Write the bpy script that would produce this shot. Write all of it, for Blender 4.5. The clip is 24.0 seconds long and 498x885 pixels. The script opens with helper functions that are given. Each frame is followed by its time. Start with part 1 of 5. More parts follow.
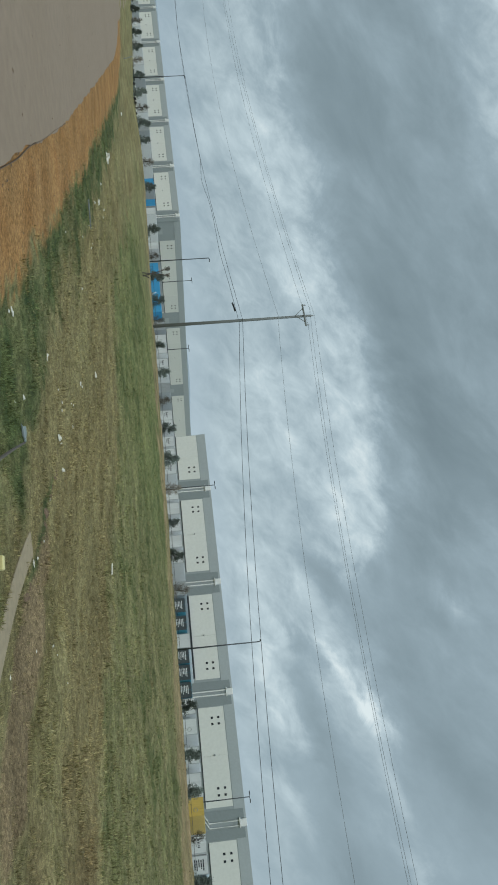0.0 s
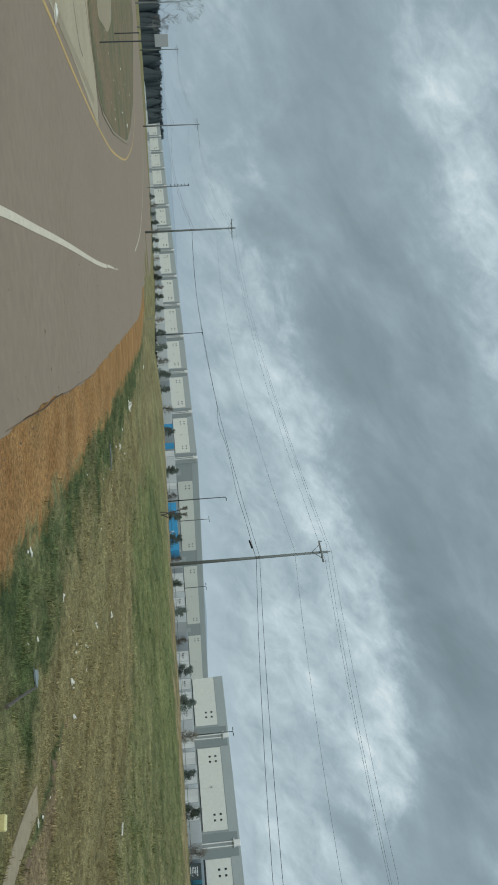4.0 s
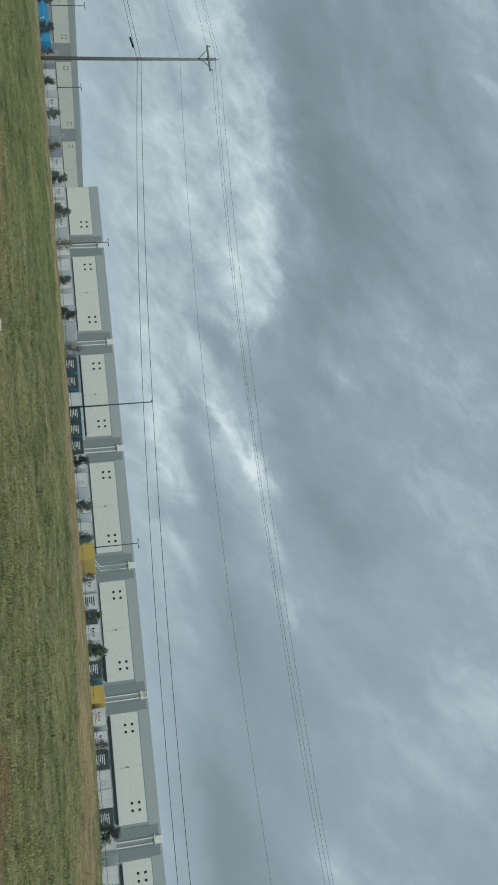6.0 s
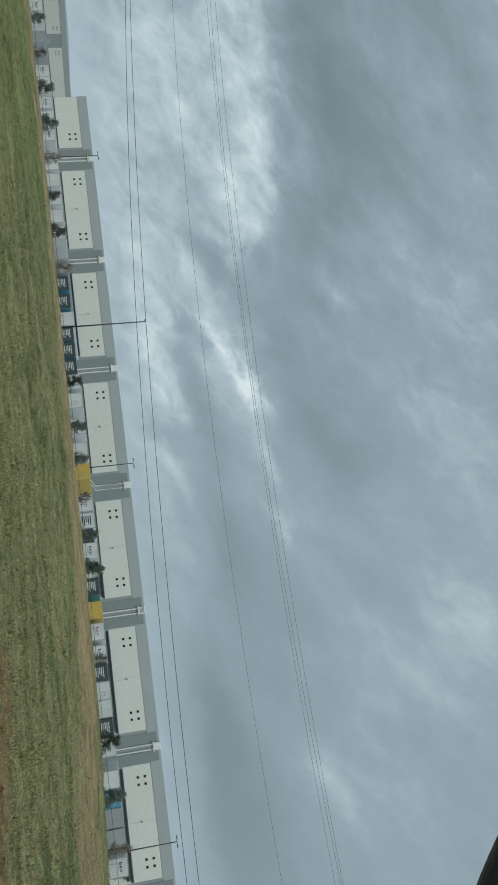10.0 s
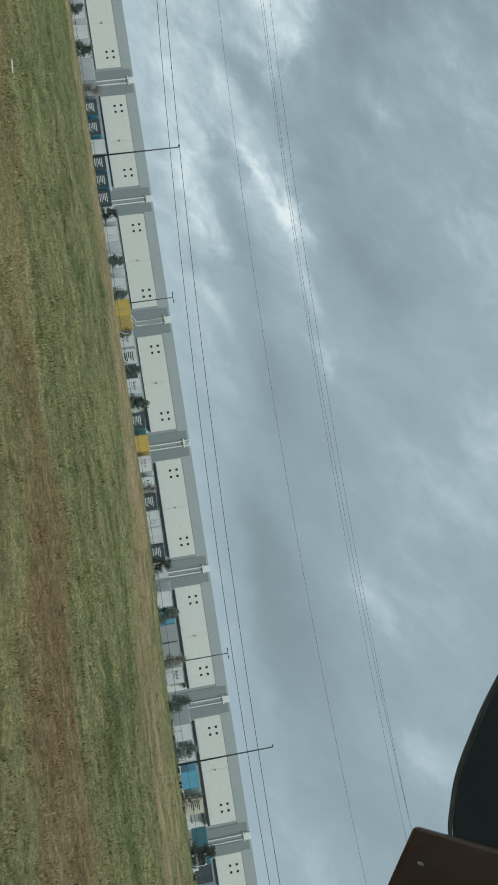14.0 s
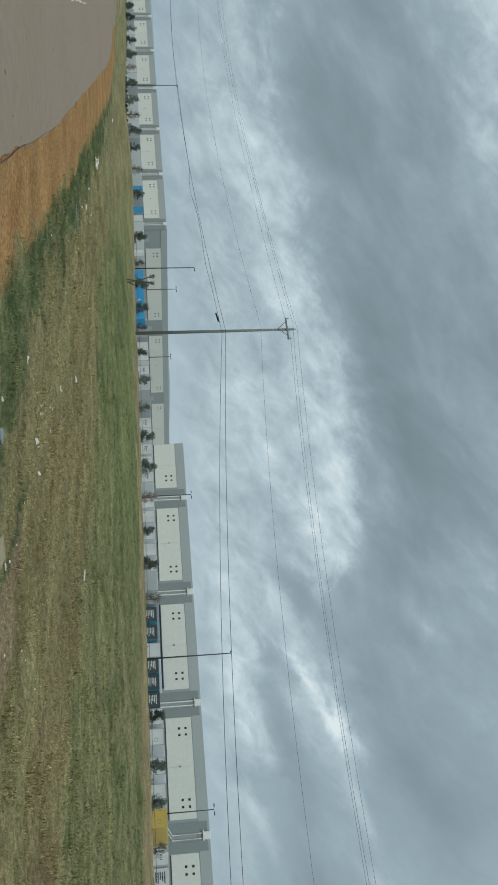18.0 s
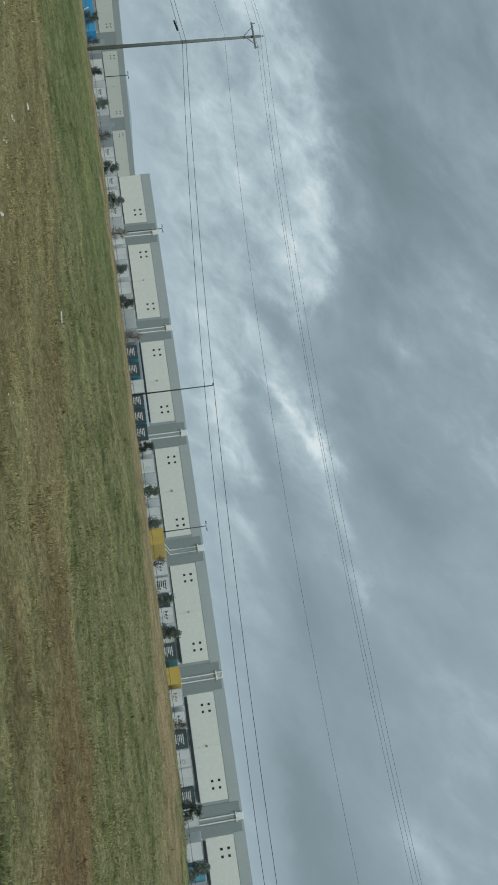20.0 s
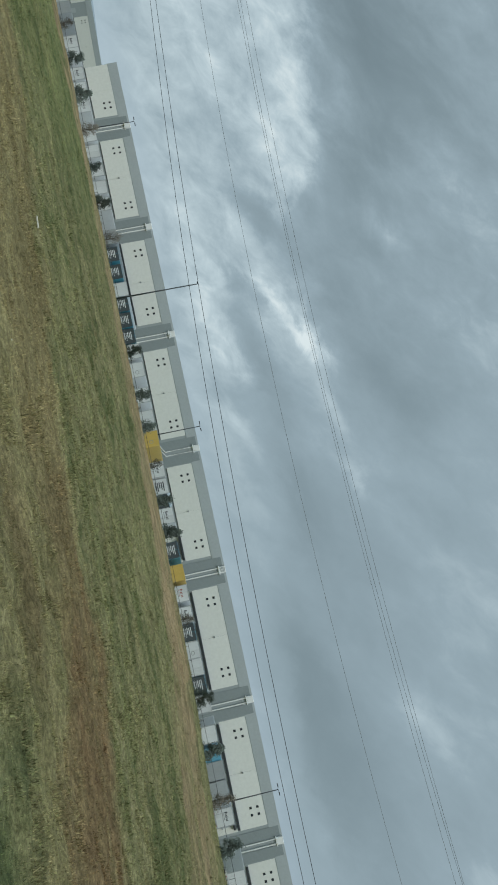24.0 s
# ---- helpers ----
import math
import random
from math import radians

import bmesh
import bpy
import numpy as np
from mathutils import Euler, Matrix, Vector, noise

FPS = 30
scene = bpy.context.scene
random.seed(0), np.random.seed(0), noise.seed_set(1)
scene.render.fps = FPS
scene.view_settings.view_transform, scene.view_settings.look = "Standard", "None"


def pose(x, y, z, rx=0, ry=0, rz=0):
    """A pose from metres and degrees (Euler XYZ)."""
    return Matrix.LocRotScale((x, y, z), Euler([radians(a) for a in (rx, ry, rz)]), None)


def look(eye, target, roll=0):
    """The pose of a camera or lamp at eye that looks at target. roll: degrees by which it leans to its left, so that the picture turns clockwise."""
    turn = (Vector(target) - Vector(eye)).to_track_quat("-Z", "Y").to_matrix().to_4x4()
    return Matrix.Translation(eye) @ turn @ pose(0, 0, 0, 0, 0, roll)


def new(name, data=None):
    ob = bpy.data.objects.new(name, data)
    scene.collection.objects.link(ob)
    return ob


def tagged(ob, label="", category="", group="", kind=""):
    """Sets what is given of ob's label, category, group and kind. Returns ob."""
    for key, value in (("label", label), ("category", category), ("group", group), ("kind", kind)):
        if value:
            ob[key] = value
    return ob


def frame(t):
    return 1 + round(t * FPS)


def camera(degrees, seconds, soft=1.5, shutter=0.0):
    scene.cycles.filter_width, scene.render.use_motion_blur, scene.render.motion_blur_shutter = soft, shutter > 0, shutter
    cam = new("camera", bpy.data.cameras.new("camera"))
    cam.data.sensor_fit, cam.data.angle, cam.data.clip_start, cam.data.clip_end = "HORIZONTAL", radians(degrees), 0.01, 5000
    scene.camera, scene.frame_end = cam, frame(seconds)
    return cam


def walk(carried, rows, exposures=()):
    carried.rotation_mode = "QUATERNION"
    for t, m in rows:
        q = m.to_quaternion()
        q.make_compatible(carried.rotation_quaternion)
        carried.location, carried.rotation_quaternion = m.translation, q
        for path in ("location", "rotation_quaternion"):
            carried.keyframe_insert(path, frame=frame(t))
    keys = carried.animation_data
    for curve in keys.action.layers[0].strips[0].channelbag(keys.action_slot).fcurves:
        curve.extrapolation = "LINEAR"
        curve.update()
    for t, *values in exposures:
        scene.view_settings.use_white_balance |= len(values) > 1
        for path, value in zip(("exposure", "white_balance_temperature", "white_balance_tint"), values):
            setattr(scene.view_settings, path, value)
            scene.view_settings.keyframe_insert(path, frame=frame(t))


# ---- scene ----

EYE = Vector((0.0, 0.0, 2.5))
# seconds, heading (degrees right of the +y axis), rise, lean, and the hand's small drift (right, ahead, up)
PATH = [
    (0, -37.00, 5.07, 4.59), (0.5, -41.55, 4.82, 4.51), (1, -46.64, 4.98, 2.98), (1.5, -49.58, 5.06, 1.86),
    (3.5, -53.82, 4.78, 3.89), (4, -53.15, 5.12, 4.03), (4.5, -44.66, 6.56, 4.24), (5, -33.81, 10.60, 2.42),
    (5.5, -23.63, 11.21, 3.50), (6, -20.35, 10.98, 4.65), (6.5, -18.88, 11.18, 5.08), (7, -18.54, 11.38, 5.25),
    (7.5, -17.82, 11.39, 5.83), (8, -16.90, 11.31, 6.10), (8.5, -16.15, 11.22, 6.31), (9, -15.94, 11.04, 6.03),
    (9.5, -15.37, 10.96, 5.56), (10, -14.79, 10.87, 5.80), (10.5, -14.70, 10.67, 5.93), (11, -9.27, 9.93, 6.82),
    (11.5, -4.25, 8.48, 7.87), (13.5, -2.95, 6.81, 8.68), (14, -3.77, 6.63, 8.57), (14.5, -2.82, 6.23, 8.78),
    (15, -1.17, 5.54, 9.38), (15.5, -5.58, 6.17, 8.90), (16, -18.36, 7.63, 5.69), (16.5, -29.16, 8.19, 2.89),
    (17, -35.14, 7.33, 1.83), (17.5, -37.76, 6.60, 2.26), (19.5, -32.19, 5.55, 5.62), (20, -19.45, 6.57, 7.39),
    (20.5, -15.90, 6.53, 9.22), (21, -15.06, 6.42, 9.98), (21.5, -14.52, 6.32, 10.18), (22, -14.06, 6.24, 10.11),
    (22.5, -13.81, 6.23, 10.21), (23, -13.49, 6.21, 11.19), (23.5, -12.78, 6.06, 11.54), (24, -12.45, 5.99, 11.52)]
DRIFT = {8: (-0.007, 0, -0.012), 8.5: (-0.010, 0, -0.018), 9: (-0.014, 0, -0.026), 9.5: (-0.026, 0, -0.016), 10: (-0.038, 0, -0.008), 10.5: (-0.036, 0, 0), 11: (-0.021, 0, 0.021), 11.5: (-0.015, 0, 0.02), 13.5: (-0.045, 0, 0.02), 14: (-0.047, 0, 0.022),
         14.5: (-0.02, 0, 0.01), 15.5: (-0.02, 0, 0)}


def aim(heading, rise, lean, drift=(0, 0, 0)):
    a, e = radians(heading), radians(rise)
    way = Vector((math.sin(a) * math.cos(e), math.cos(a) * math.cos(e), math.sin(e)))
    eye = EYE + Vector((drift[0] * math.cos(a) + drift[1] * math.sin(a), -drift[0] * math.sin(a) + drift[1] * math.cos(a), drift[2]))
    return look(eye, eye + way * 10, 90 - lean)


cam = camera(32.98, 24.0, soft=1.8)
EXPOSURE = [(0, 0.04), (1, 0.0), (4, 0.02), (5, -0.03), (10, -0.03), (11, -0.02), (14, 0.09), (15, 0.09), (16, 0.11), (17, 0.07), (17.5, 0.05), (19.5, -0.04), (20, -0.05), (21, 0.0), (24, 0.0)]
walk(cam, [(t, aim(h, r, l, DRIFT.get(t, (0, 0, 0)))) for t, h, r, l in PATH], EXPOSURE)

# ---- sky and light ----
SUN_AZ, SUN_EL = 148.0, 42.0


# clouds: heading, rise, half-length, half-width, tilt (degrees), strength
WISPS = [
    (-21.6, 9.3, 1.7, 0.50, 30, 0.34), (-18.2, 11.0, 1.6, 0.55, 28, 0.46), (-13.6, 11.8, 2.6, 0.45, 14, 0.16), (-8.6, 12.3, 1.2, 0.50, 20, 0.16),
    (-18.6, 6.3, 2.4, 0.7, 26, 0.24), (-14.0, 5.3, 2.0, 0.6, 24, 0.18), (-25.0, 5.6, 2.6, 0.9, 26, 0.22), (-28.2, 6.6, 2.2, 0.8, 26, 0.18),
    (-36.4, 7.0, 2.6, 1.0, 30, 0.16), (-33.6, 9.4, 2.2, 0.9, 26, 0.18), (-35.2, 13.0, 2.4, 1.0, 32, 0.20), (-41.5, 6.0, 3.0, 1.2, 25, 0.12), (-46.5, 8.8, 2.6, 1.1, 30, 0.14),
    (-22.5, 4.4, 5.0, 1.1, 14, 0.20), (-30.5, 4.0, 5.0, 1.2, 10, 0.16), (-14.0, 4.0, 5.0, 0.8, 12, 0.12)]
RIFTS = [(-37.5, 15.8, 7.5, 2.6, 10, -0.20), 
    (-27.6, 9.2, 1.8, 0.8, 32, -0.26), (-23.4, 7.2, 2.0, 0.5, 28, -0.22), (-16.6, 8.3, 4.0, 1.0, 16, -0.22), (-9.6, 8.8, 4.0, 1.3, 8, -0.22), (-5.0, 8.4, 5.0, 1.4, 4, -0.10),
    (2.0, 6.8, 6.0, 1.5, 4, -0.26), (9.0, 6.3, 5.0, 1.4, 3, -0.16), (16.0, 6.4, 6.0, 1.6, 3, -0.12), (-18.0, 15.2, 4.0, 1.8, 20, -0.10), (-13.5, 17.0, 3.0, 1.4, 20, -0.08), (-40.0, 9.8, 2.4, 0.6, 30, -0.10), (-74.0, 5.2, 8.0, 2.2, 4, -0.14), (13.0, 8.8, 6.0, 1.8, 6, -0.14)]
VEILS = [
    (-30.0, 20.6, 1.9, 0.8, 36, 0.14), (-25.0, 17.2, 1.5, 0.7, 36, 0.18), (-1.2, 23.8, 3.6, 2.2, 30, 0.20), (2.6, 18.4, 5.0, 2.8, 28, 0.13), (8.8, 13.2, 2.4, 1.0, 20, 0.16), (-5.4, 14.4, 3.0, 1.4, 24, 0.06),
    (18.6, 14.4, 2.4, 1.2, 30, 0.20), (-68.0, 20.6, 4.0, 1.2, 20, 0.16), (-76.0, 17.8, 4.5, 2.0, 20, 0.24), (-58.0, 21.0, 5.0, 1.5, 18, 0.16), (-60.0, 25.0, 9.0, 2.4, 14, 0.12), (-16.0, 22.4, 7.0, 2.4, 24, 0.12), (-74.0, 20.0, 8.0, 3.0, 14, 0.14)]
# lower edge of the dark cloud bank: heading and rise, and how strongly it stands out
BANK = [(-100, 6.6, 0.5), (-74, 6.9, 0.7), (-69, 6.2, 0.8), (-65, 7.6, 1.0), (-59, 8.0, 1.0), (-55, 9.9, 1.0), (-49, 10.9, 1.0), (-45, 12.2, 1.0), (-40, 13.2, 1.0), (-36, 14.4, 1.0), (-32, 14.0, 1.0), (-29, 12.2, 0.9), (-26, 10.6, 0.75), (-20, 11.4, 0.6), (-14, 11.0, 0.5), (-4, 9.0, 0.4), (60, 6.0, 0.2)]


def build_world():
    world = bpy.data.worlds.new("overcast_sky")
    scene.world = world
    world.use_nodes = True
    nt = world.node_tree
    nt.nodes.clear()
    N, L = nt.nodes, nt.links

    def math_(op, a, b=None, c=None):
        n = N.new("ShaderNodeMath")
        n.operation = op
        for i, x in enumerate((a, b, c)):
            if isinstance(x, (int, float)):
                n.inputs[i].default_value = x
            elif x is not None:
                L.new(x, n.inputs[i])
        return n.outputs[0]

    def ramp(val, stops):
        n = N.new("ShaderNodeValToRGB")
        cr = n.color_ramp
        while len(cr.elements) < len(stops):
            cr.elements.new(0.5)
        for e, (p, c) in zip(cr.elements, stops):
            e.position, e.color = p, (*c, 1)
        L.new(val, n.inputs[0])
        return n.outputs[0]

    def curve(v, points):
        n = N.new("ShaderNodeFloatCurve")
        c = n.mapping.curves[0]
        while len(c.points) < len(points):
            c.points.new(0.5, 0.5)
        for p, (px, py) in zip(c.points, points):
            p.location = (px, py)
            p.handle_type = "AUTO"
        n.mapping.update()
        L.new(v, n.inputs["Value"])
        return n.outputs[0]

    def span(v, a, b, lo=0.0, hi=1.0, soft=False):
        n = N.new("ShaderNodeMapRange")
        n.interpolation_type = "SMOOTHSTEP" if soft else "LINEAR"
        for k, x in zip(("From Min", "From Max", "To Min", "To Max"), (a, b, lo, hi)):
            n.inputs[k].default_value = x
        L.new(v, n.inputs[0])
        return n.outputs[0]

    sep = N.new("ShaderNodeSeparateXYZ")
    tc = N.new("ShaderNodeTexCoord")
    L.new(tc.outputs["Generated"], sep.inputs[0])
    x, y, z = sep.outputs
    az = math_("MULTIPLY", math_("ARCTAN2", x, y), 57.2958)
    el = math_("MULTIPLY", math_("ARCSINE", z), 57.2958)
    comb = N.new("ShaderNodeCombineXYZ")
    L.new(az, comb.inputs[0]), L.new(el, comb.inputs[1])

    def cloud(scale, detail, rough, tilt, stretch, off):
        mp = N.new("ShaderNodeMapping")
        mp.vector_type = "TEXTURE"
        mp.inputs["Location"].default_value = off
        mp.inputs["Rotation"].default_value = (0, 0, radians(tilt))
        mp.inputs["Scale"].default_value = (stretch, 1.0, 1.0)
        L.new(comb.outputs[0], mp.inputs[0])
        n = N.new("ShaderNodeTexNoise")
        n.inputs["Scale"].default_value = scale
        n.inputs["Detail"].default_value = detail
        n.inputs["Roughness"].default_value = rough
        n.inputs["Distortion"].default_value = 0.4
        L.new(mp.outputs[0], n.inputs["Vector"])
        return math_("SUBTRACT", n.outputs[0], 0.5)

    warp1, warp2 = cloud(0.22, 9, 0.66, 20, 1.4, (3, 50, 0)), cloud(0.24, 9, 0.66, 20, 1.4, (90, 7, 0))
    aw = math_("MULTIPLY_ADD", warp1, 4.6, az)
    ew = math_("MULTIPLY_ADD", warp2, 3.4, el)
    big = cloud(0.075, 4, 0.5, 14, 1.7, (11, 20, 0))
    mid = cloud(0.26, 8, 0.58, 30, 2.2, (40, 3, 0))
    soft_ = cloud(0.15, 3, 0.45, 24, 1.6, (61, 14, 0))
    fine = cloud(0.62, 9, 0.62, 34, 1.6, (5, 77, 0))
    # the bank's edge is more ragged than the wisps
    along = span(math_("MULTIPLY_ADD", warp1, 7.5, az), -100.0, 60.0)
    edge = math_("MULTIPLY", curve(along, [((a + 100) / 160, e / 20) for a, e, w in BANK]), 20.0)
    weight = curve(along, [((a + 100) / 160, w) for a, e, w in BANK])
    over = math_("SUBTRACT", math_("MULTIPLY_ADD", warp2, 6.5, el), edge)
    bank = curve(span(over, -12.0, 14.0), [((d + 12) / 26, v) for d, v in ((-12, 0.50), (-8, 0.54), (-4, 0.62), (-1.8, 0.70), (-0.5, 0.61), (1.0, 0.40), (3, 0.29), (8, 0.30), (14, 0.42))])
    val = math_("MULTIPLY_ADD", big, 0.24, math_("MULTIPLY_ADD", math_("SUBTRACT", bank, 0.46), weight, 0.46))
    val = math_("MULTIPLY_ADD", mid, span(weight, 0.4, 1.0, 0.20, 0.68), val)
    val = math_("MULTIPLY_ADD", soft_, span(weight, 0.4, 1.0, 0.26, 0.0), val)
    for ca, ce, la, lb, tilt, amp in WISPS + RIFTS + VEILS:
        c, s_ = math.cos(radians(tilt)), math.sin(radians(tilt))
        da, de = math_("SUBTRACT", aw, ca), math_("SUBTRACT", ew, ce)
        u = math_("MULTIPLY", math_("MULTIPLY_ADD", da, c, math_("MULTIPLY", de, s_)), 1.0 / la)
        v = math_("MULTIPLY", math_("MULTIPLY_ADD", da, -s_, math_("MULTIPLY", de, c)), 1.0 / lb)
        q = math_("MULTIPLY_ADD", u, u, math_("MULTIPLY", v, v))
        g = math_("DIVIDE", 1.0, math_("MULTIPLY_ADD", math_("MULTIPLY", q, q), 0.6, math_("MULTIPLY_ADD", q, 0.7, 1.0)))
        val = math_("MULTIPLY_ADD", g, amp, val)
    val = math_("MULTIPLY_ADD", math_("MULTIPLY", fine, span(val, 0.25, 0.75, 0.10, 0.84)), span(weight, 0.42, 0.62, 0.5, 1.0, True), val)
    col = ramp(val, [(0.0, (0.170, 0.232, 0.262)), (0.22, (0.220, 0.295, 0.332)), (0.48, (0.306, 0.402, 0.454)), (0.75, (0.490, 0.605, 0.655)), (1.0, (0.72, 0.82, 0.84))])
    low = span(math_("MULTIPLY_ADD", mid, 3.0, el), 0.0, 4.6, 0.85, 0.0, True)
    m = N.new("ShaderNodeMixRGB")
    L.new(low, m.inputs[0]), L.new(col, m.inputs[1])
    haze = ramp(span(az, -90.0, 40.0), [(0.0, (0.30, 0.40, 0.475)), (0.28, (0.33, 0.435, 0.51)), (0.42, (0.47, 0.59, 0.665)), (0.50, (0.47, 0.59, 0.665)), (0.6, (0.43, 0.55, 0.625)), (0.78, (0.37, 0.475, 0.56)), (1.0, (0.36, 0.465, 0.55))])
    L.new(haze, m.inputs[2])
    # an overcast dome is brightest overhead
    dome = span(el, 30.0, 75.0, 1.0, 2.7, True)
    sky = N.new("ShaderNodeTexSky")
    sky.sky_type = "NISHITA"
    sky.sun_disc = False
    sky.sun_elevation, sky.sun_rotation = radians(SUN_EL), radians(SUN_AZ)
    b1, b2 = N.new("ShaderNodeBackground"), N.new("ShaderNodeBackground")
    L.new(sky.outputs[0], b1.inputs[0])
    b1.inputs[1].default_value = 0.05
    L.new(m.outputs[0], b2.inputs[0]), L.new(dome, b2.inputs[1])
    mix = N.new("ShaderNodeMixShader")
    mix.inputs[0].default_value = 0.96
    L.new(b1.outputs[0], mix.inputs[1]), L.new(b2.outputs[0], mix.inputs[2])
    out = N.new("ShaderNodeOutputWorld")
    L.new(mix.outputs[0], out.inputs[0])


build_world()
sun = new("sun", bpy.data.lights.new("sun", "SUN"))
sun.data.energy, sun.data.angle, sun.data.color = 1.3, radians(35), (1.0, 1.0, 0.94)
sun.matrix_world = look((60 * math.sin(radians(SUN_AZ)), 60 * math.cos(radians(SUN_AZ)), 60 * math.tan(radians(SUN_EL))), (0, 0, 0))


# ---- materials ----
def material(name, base, rough=0.6, vary=0.12, scale=6.0, bump=0.0, bump_scale=60.0, metal=0.0, second=None, per_object=0.0, coat=0.0):
    """Principled surface with variation at two scales and a fine relief; second: a stain colour mixed in by large noise."""
    mat = bpy.data.materials.new(name)
    mat.use_nodes = True
    nt = mat.node_tree
    N, L = nt.nodes, nt.links
    bsdf = N["Principled BSDF"]
    tc = N.new("ShaderNodeTexCoord")
    n1, n2 = N.new("ShaderNodeTexNoise"), N.new("ShaderNodeTexNoise")
    n1.inputs["Scale"].default_value, n1.inputs["Detail"].default_value = scale * 0.12, 4
    n2.inputs["Scale"].default_value, n2.inputs["Detail"].default_value = scale * 2.0, 6
    for n in (n1, n2):
        L.new(tc.outputs["Object"], n.inputs["Vector"])
    mix = N.new("ShaderNodeMixRGB")
    mix.inputs[1].default_value = (*base, 1)
    mix.inputs[2].default_value = (*(second or [c * 0.7 for c in base]), 1)
    mr = N.new("ShaderNodeMapRange")
    mr.inputs["From Min"].default_value, mr.inputs["From Max"].default_value = 0.42, 0.72
    L.new(n1.outputs[0], mr.inputs[0])
    ml = N.new("ShaderNodeMath")
    ml.operation = "MULTIPLY"
    ml.inputs[1].default_value = min(1.0, vary * 4) if second else min(1, vary * 2.5)
    L.new(mr.outputs[0], ml.inputs[0])
    L.new(ml.outputs[0], mix.inputs[0])
    hv = N.new("ShaderNodeHueSaturation")
    mv = N.new("ShaderNodeMapRange")
    mv.inputs["To Min"].default_value, mv.inputs["To Max"].default_value = 1 - vary, 1 + vary
    mv.inputs["From Min"].default_value, mv.inputs["From Max"].default_value = 0.25, 0.75
    L.new(n2.outputs[0], mv.inputs[0])
    last = mv.outputs[0]
    if per_object:
        oi = N.new("ShaderNodeObjectInfo")
        mo = N.new("ShaderNodeMapRange")
        mo.inputs["To Min"].default_value, mo.inputs["To Max"].default_value = 1 - per_object, 1 + per_object
        L.new(oi.outputs["Random"], mo.inputs[0])
        mm = N.new("ShaderNodeMath")
        mm.operation = "MULTIPLY"
        L.new(last, mm.inputs[0]), L.new(mo.outputs[0], mm.inputs[1])
        last = mm.outputs[0]
    L.new(last, hv.inputs["Value"])
    L.new(mix.outputs[0], hv.inputs["Color"])
    L.new(hv.outputs[0], bsdf.inputs["Base Color"])
    bsdf.inputs["Roughness"].default_value = rough
    bsdf.inputs["Metallic"].default_value = metal
    bsdf.inputs["Coat Weight"].default_value = coat
    if bump:
        n3 = N.new("ShaderNodeTexNoise")
        n3.inputs["Scale"].default_value, n3.inputs["Detail"].default_value = bump_scale, 4
        L.new(tc.outputs["Object"], n3.inputs["Vector"])
        b = N.new("ShaderNodeBump")
        b.inputs["Strength"].default_value, b.inputs["Distance"].default_value = bump, 0.02
        L.new(n3.outputs[0], b.inputs["Height"])
        L.new(b.outputs[0], bsdf.inputs["Normal"])
    return mat


def vary_islands(mat, amount):
    """Each blade a little lighter or darker."""
    N, L = mat.node_tree.nodes, mat.node_tree.links
    bsdf = N["Principled BSDF"]
    src = bsdf.inputs["Base Color"].links[0].from_socket
    geo, mr, hs = N.new("ShaderNodeNewGeometry"), N.new("ShaderNodeMapRange"), N.new("ShaderNodeHueSaturation")
    mr.inputs["To Min"].default_value, mr.inputs["To Max"].default_value = 1 - amount, 1 + amount
    L.new(geo.outputs["Random Per Island"], mr.inputs[0])
    L.new(mr.outputs[0], hs.inputs["Value"]), L.new(src, hs.inputs["Color"])
    L.new(hs.outputs[0], bsdf.inputs["Base Color"])
    bsdf.inputs["Specular IOR Level"].default_value = 0.15


M = {}
M["wall_grey"] = material("grey_concrete_wall", (0.330, 0.372, 0.382), 0.85, 0.06, 1.5)
M["wall_dark"] = material("dark_grey_pilaster", (0.255, 0.295, 0.302), 0.85, 0.06, 1.5)
M["wall_white"] = material("white_painted_panel", (0.73, 0.75, 0.71), 0.8, 0.05, 0.8, second=(0.65, 0.67, 0.63), per_object=0.02)
M["wall_mid"] = material("light_grey_band", (0.405, 0.450, 0.462), 0.85, 0.05, 1.2)
M["glass_dark"] = material("dark_window_glass", (0.03, 0.035, 0.04), 0.15, 0.1)
M["pipe_white"] = material("white_downspout", (0.80, 0.82, 0.81), 0.5, 0.05)
M["canopy_dark"] = material("dark_dock_canopy", (0.03, 0.035, 0.04), 0.6, 0.1)
M["roof"] = material("pale_roof_membrane", (0.5, 0.5, 0.5), 0.8, 0.08)
M["wood_pole"] = material("weathered_pole_wood", (0.185, 0.205, 0.200), 0.9, 0.2, 8, 0.4, 40)
M["steel_dark"] = material("dark_painted_steel", (0.038, 0.046, 0.050), 0.5, 0.1)
M["steel_grey"] = material("galvanised_steel", (0.35, 0.37, 0.38), 0.45, 0.1, metal=0.7)
M["wire"] = material("black_cable", (0.026, 0.030, 0.034), 0.6, 0.05)
M["line"] = material("weathered_aluminium_line", (0.17, 0.19, 0.20), 0.6, 0.05)
M["porcelain"] = material("grey_insulator", (0.30, 0.32, 0.33), 0.3, 0.05)
M["tyre"] = material("black_tyre_rubber", (0.025, 0.025, 0.026), 0.85, 0.1)
M["t_white"] = material("white_trailer_skin", (0.66, 0.69, 0.70), 0.4, 0.06, 1.0, per_object=0.08)
M["t_silver"] = material("silver_trailer_skin", (0.45, 0.48, 0.50), 0.35, 0.06, 1.0, metal=0.4, per_object=0.08)
M["t_dark"] = material("charcoal_trailer_skin", (0.062, 0.077, 0.084), 0.4, 0.08, 1.0, per_object=0.15)
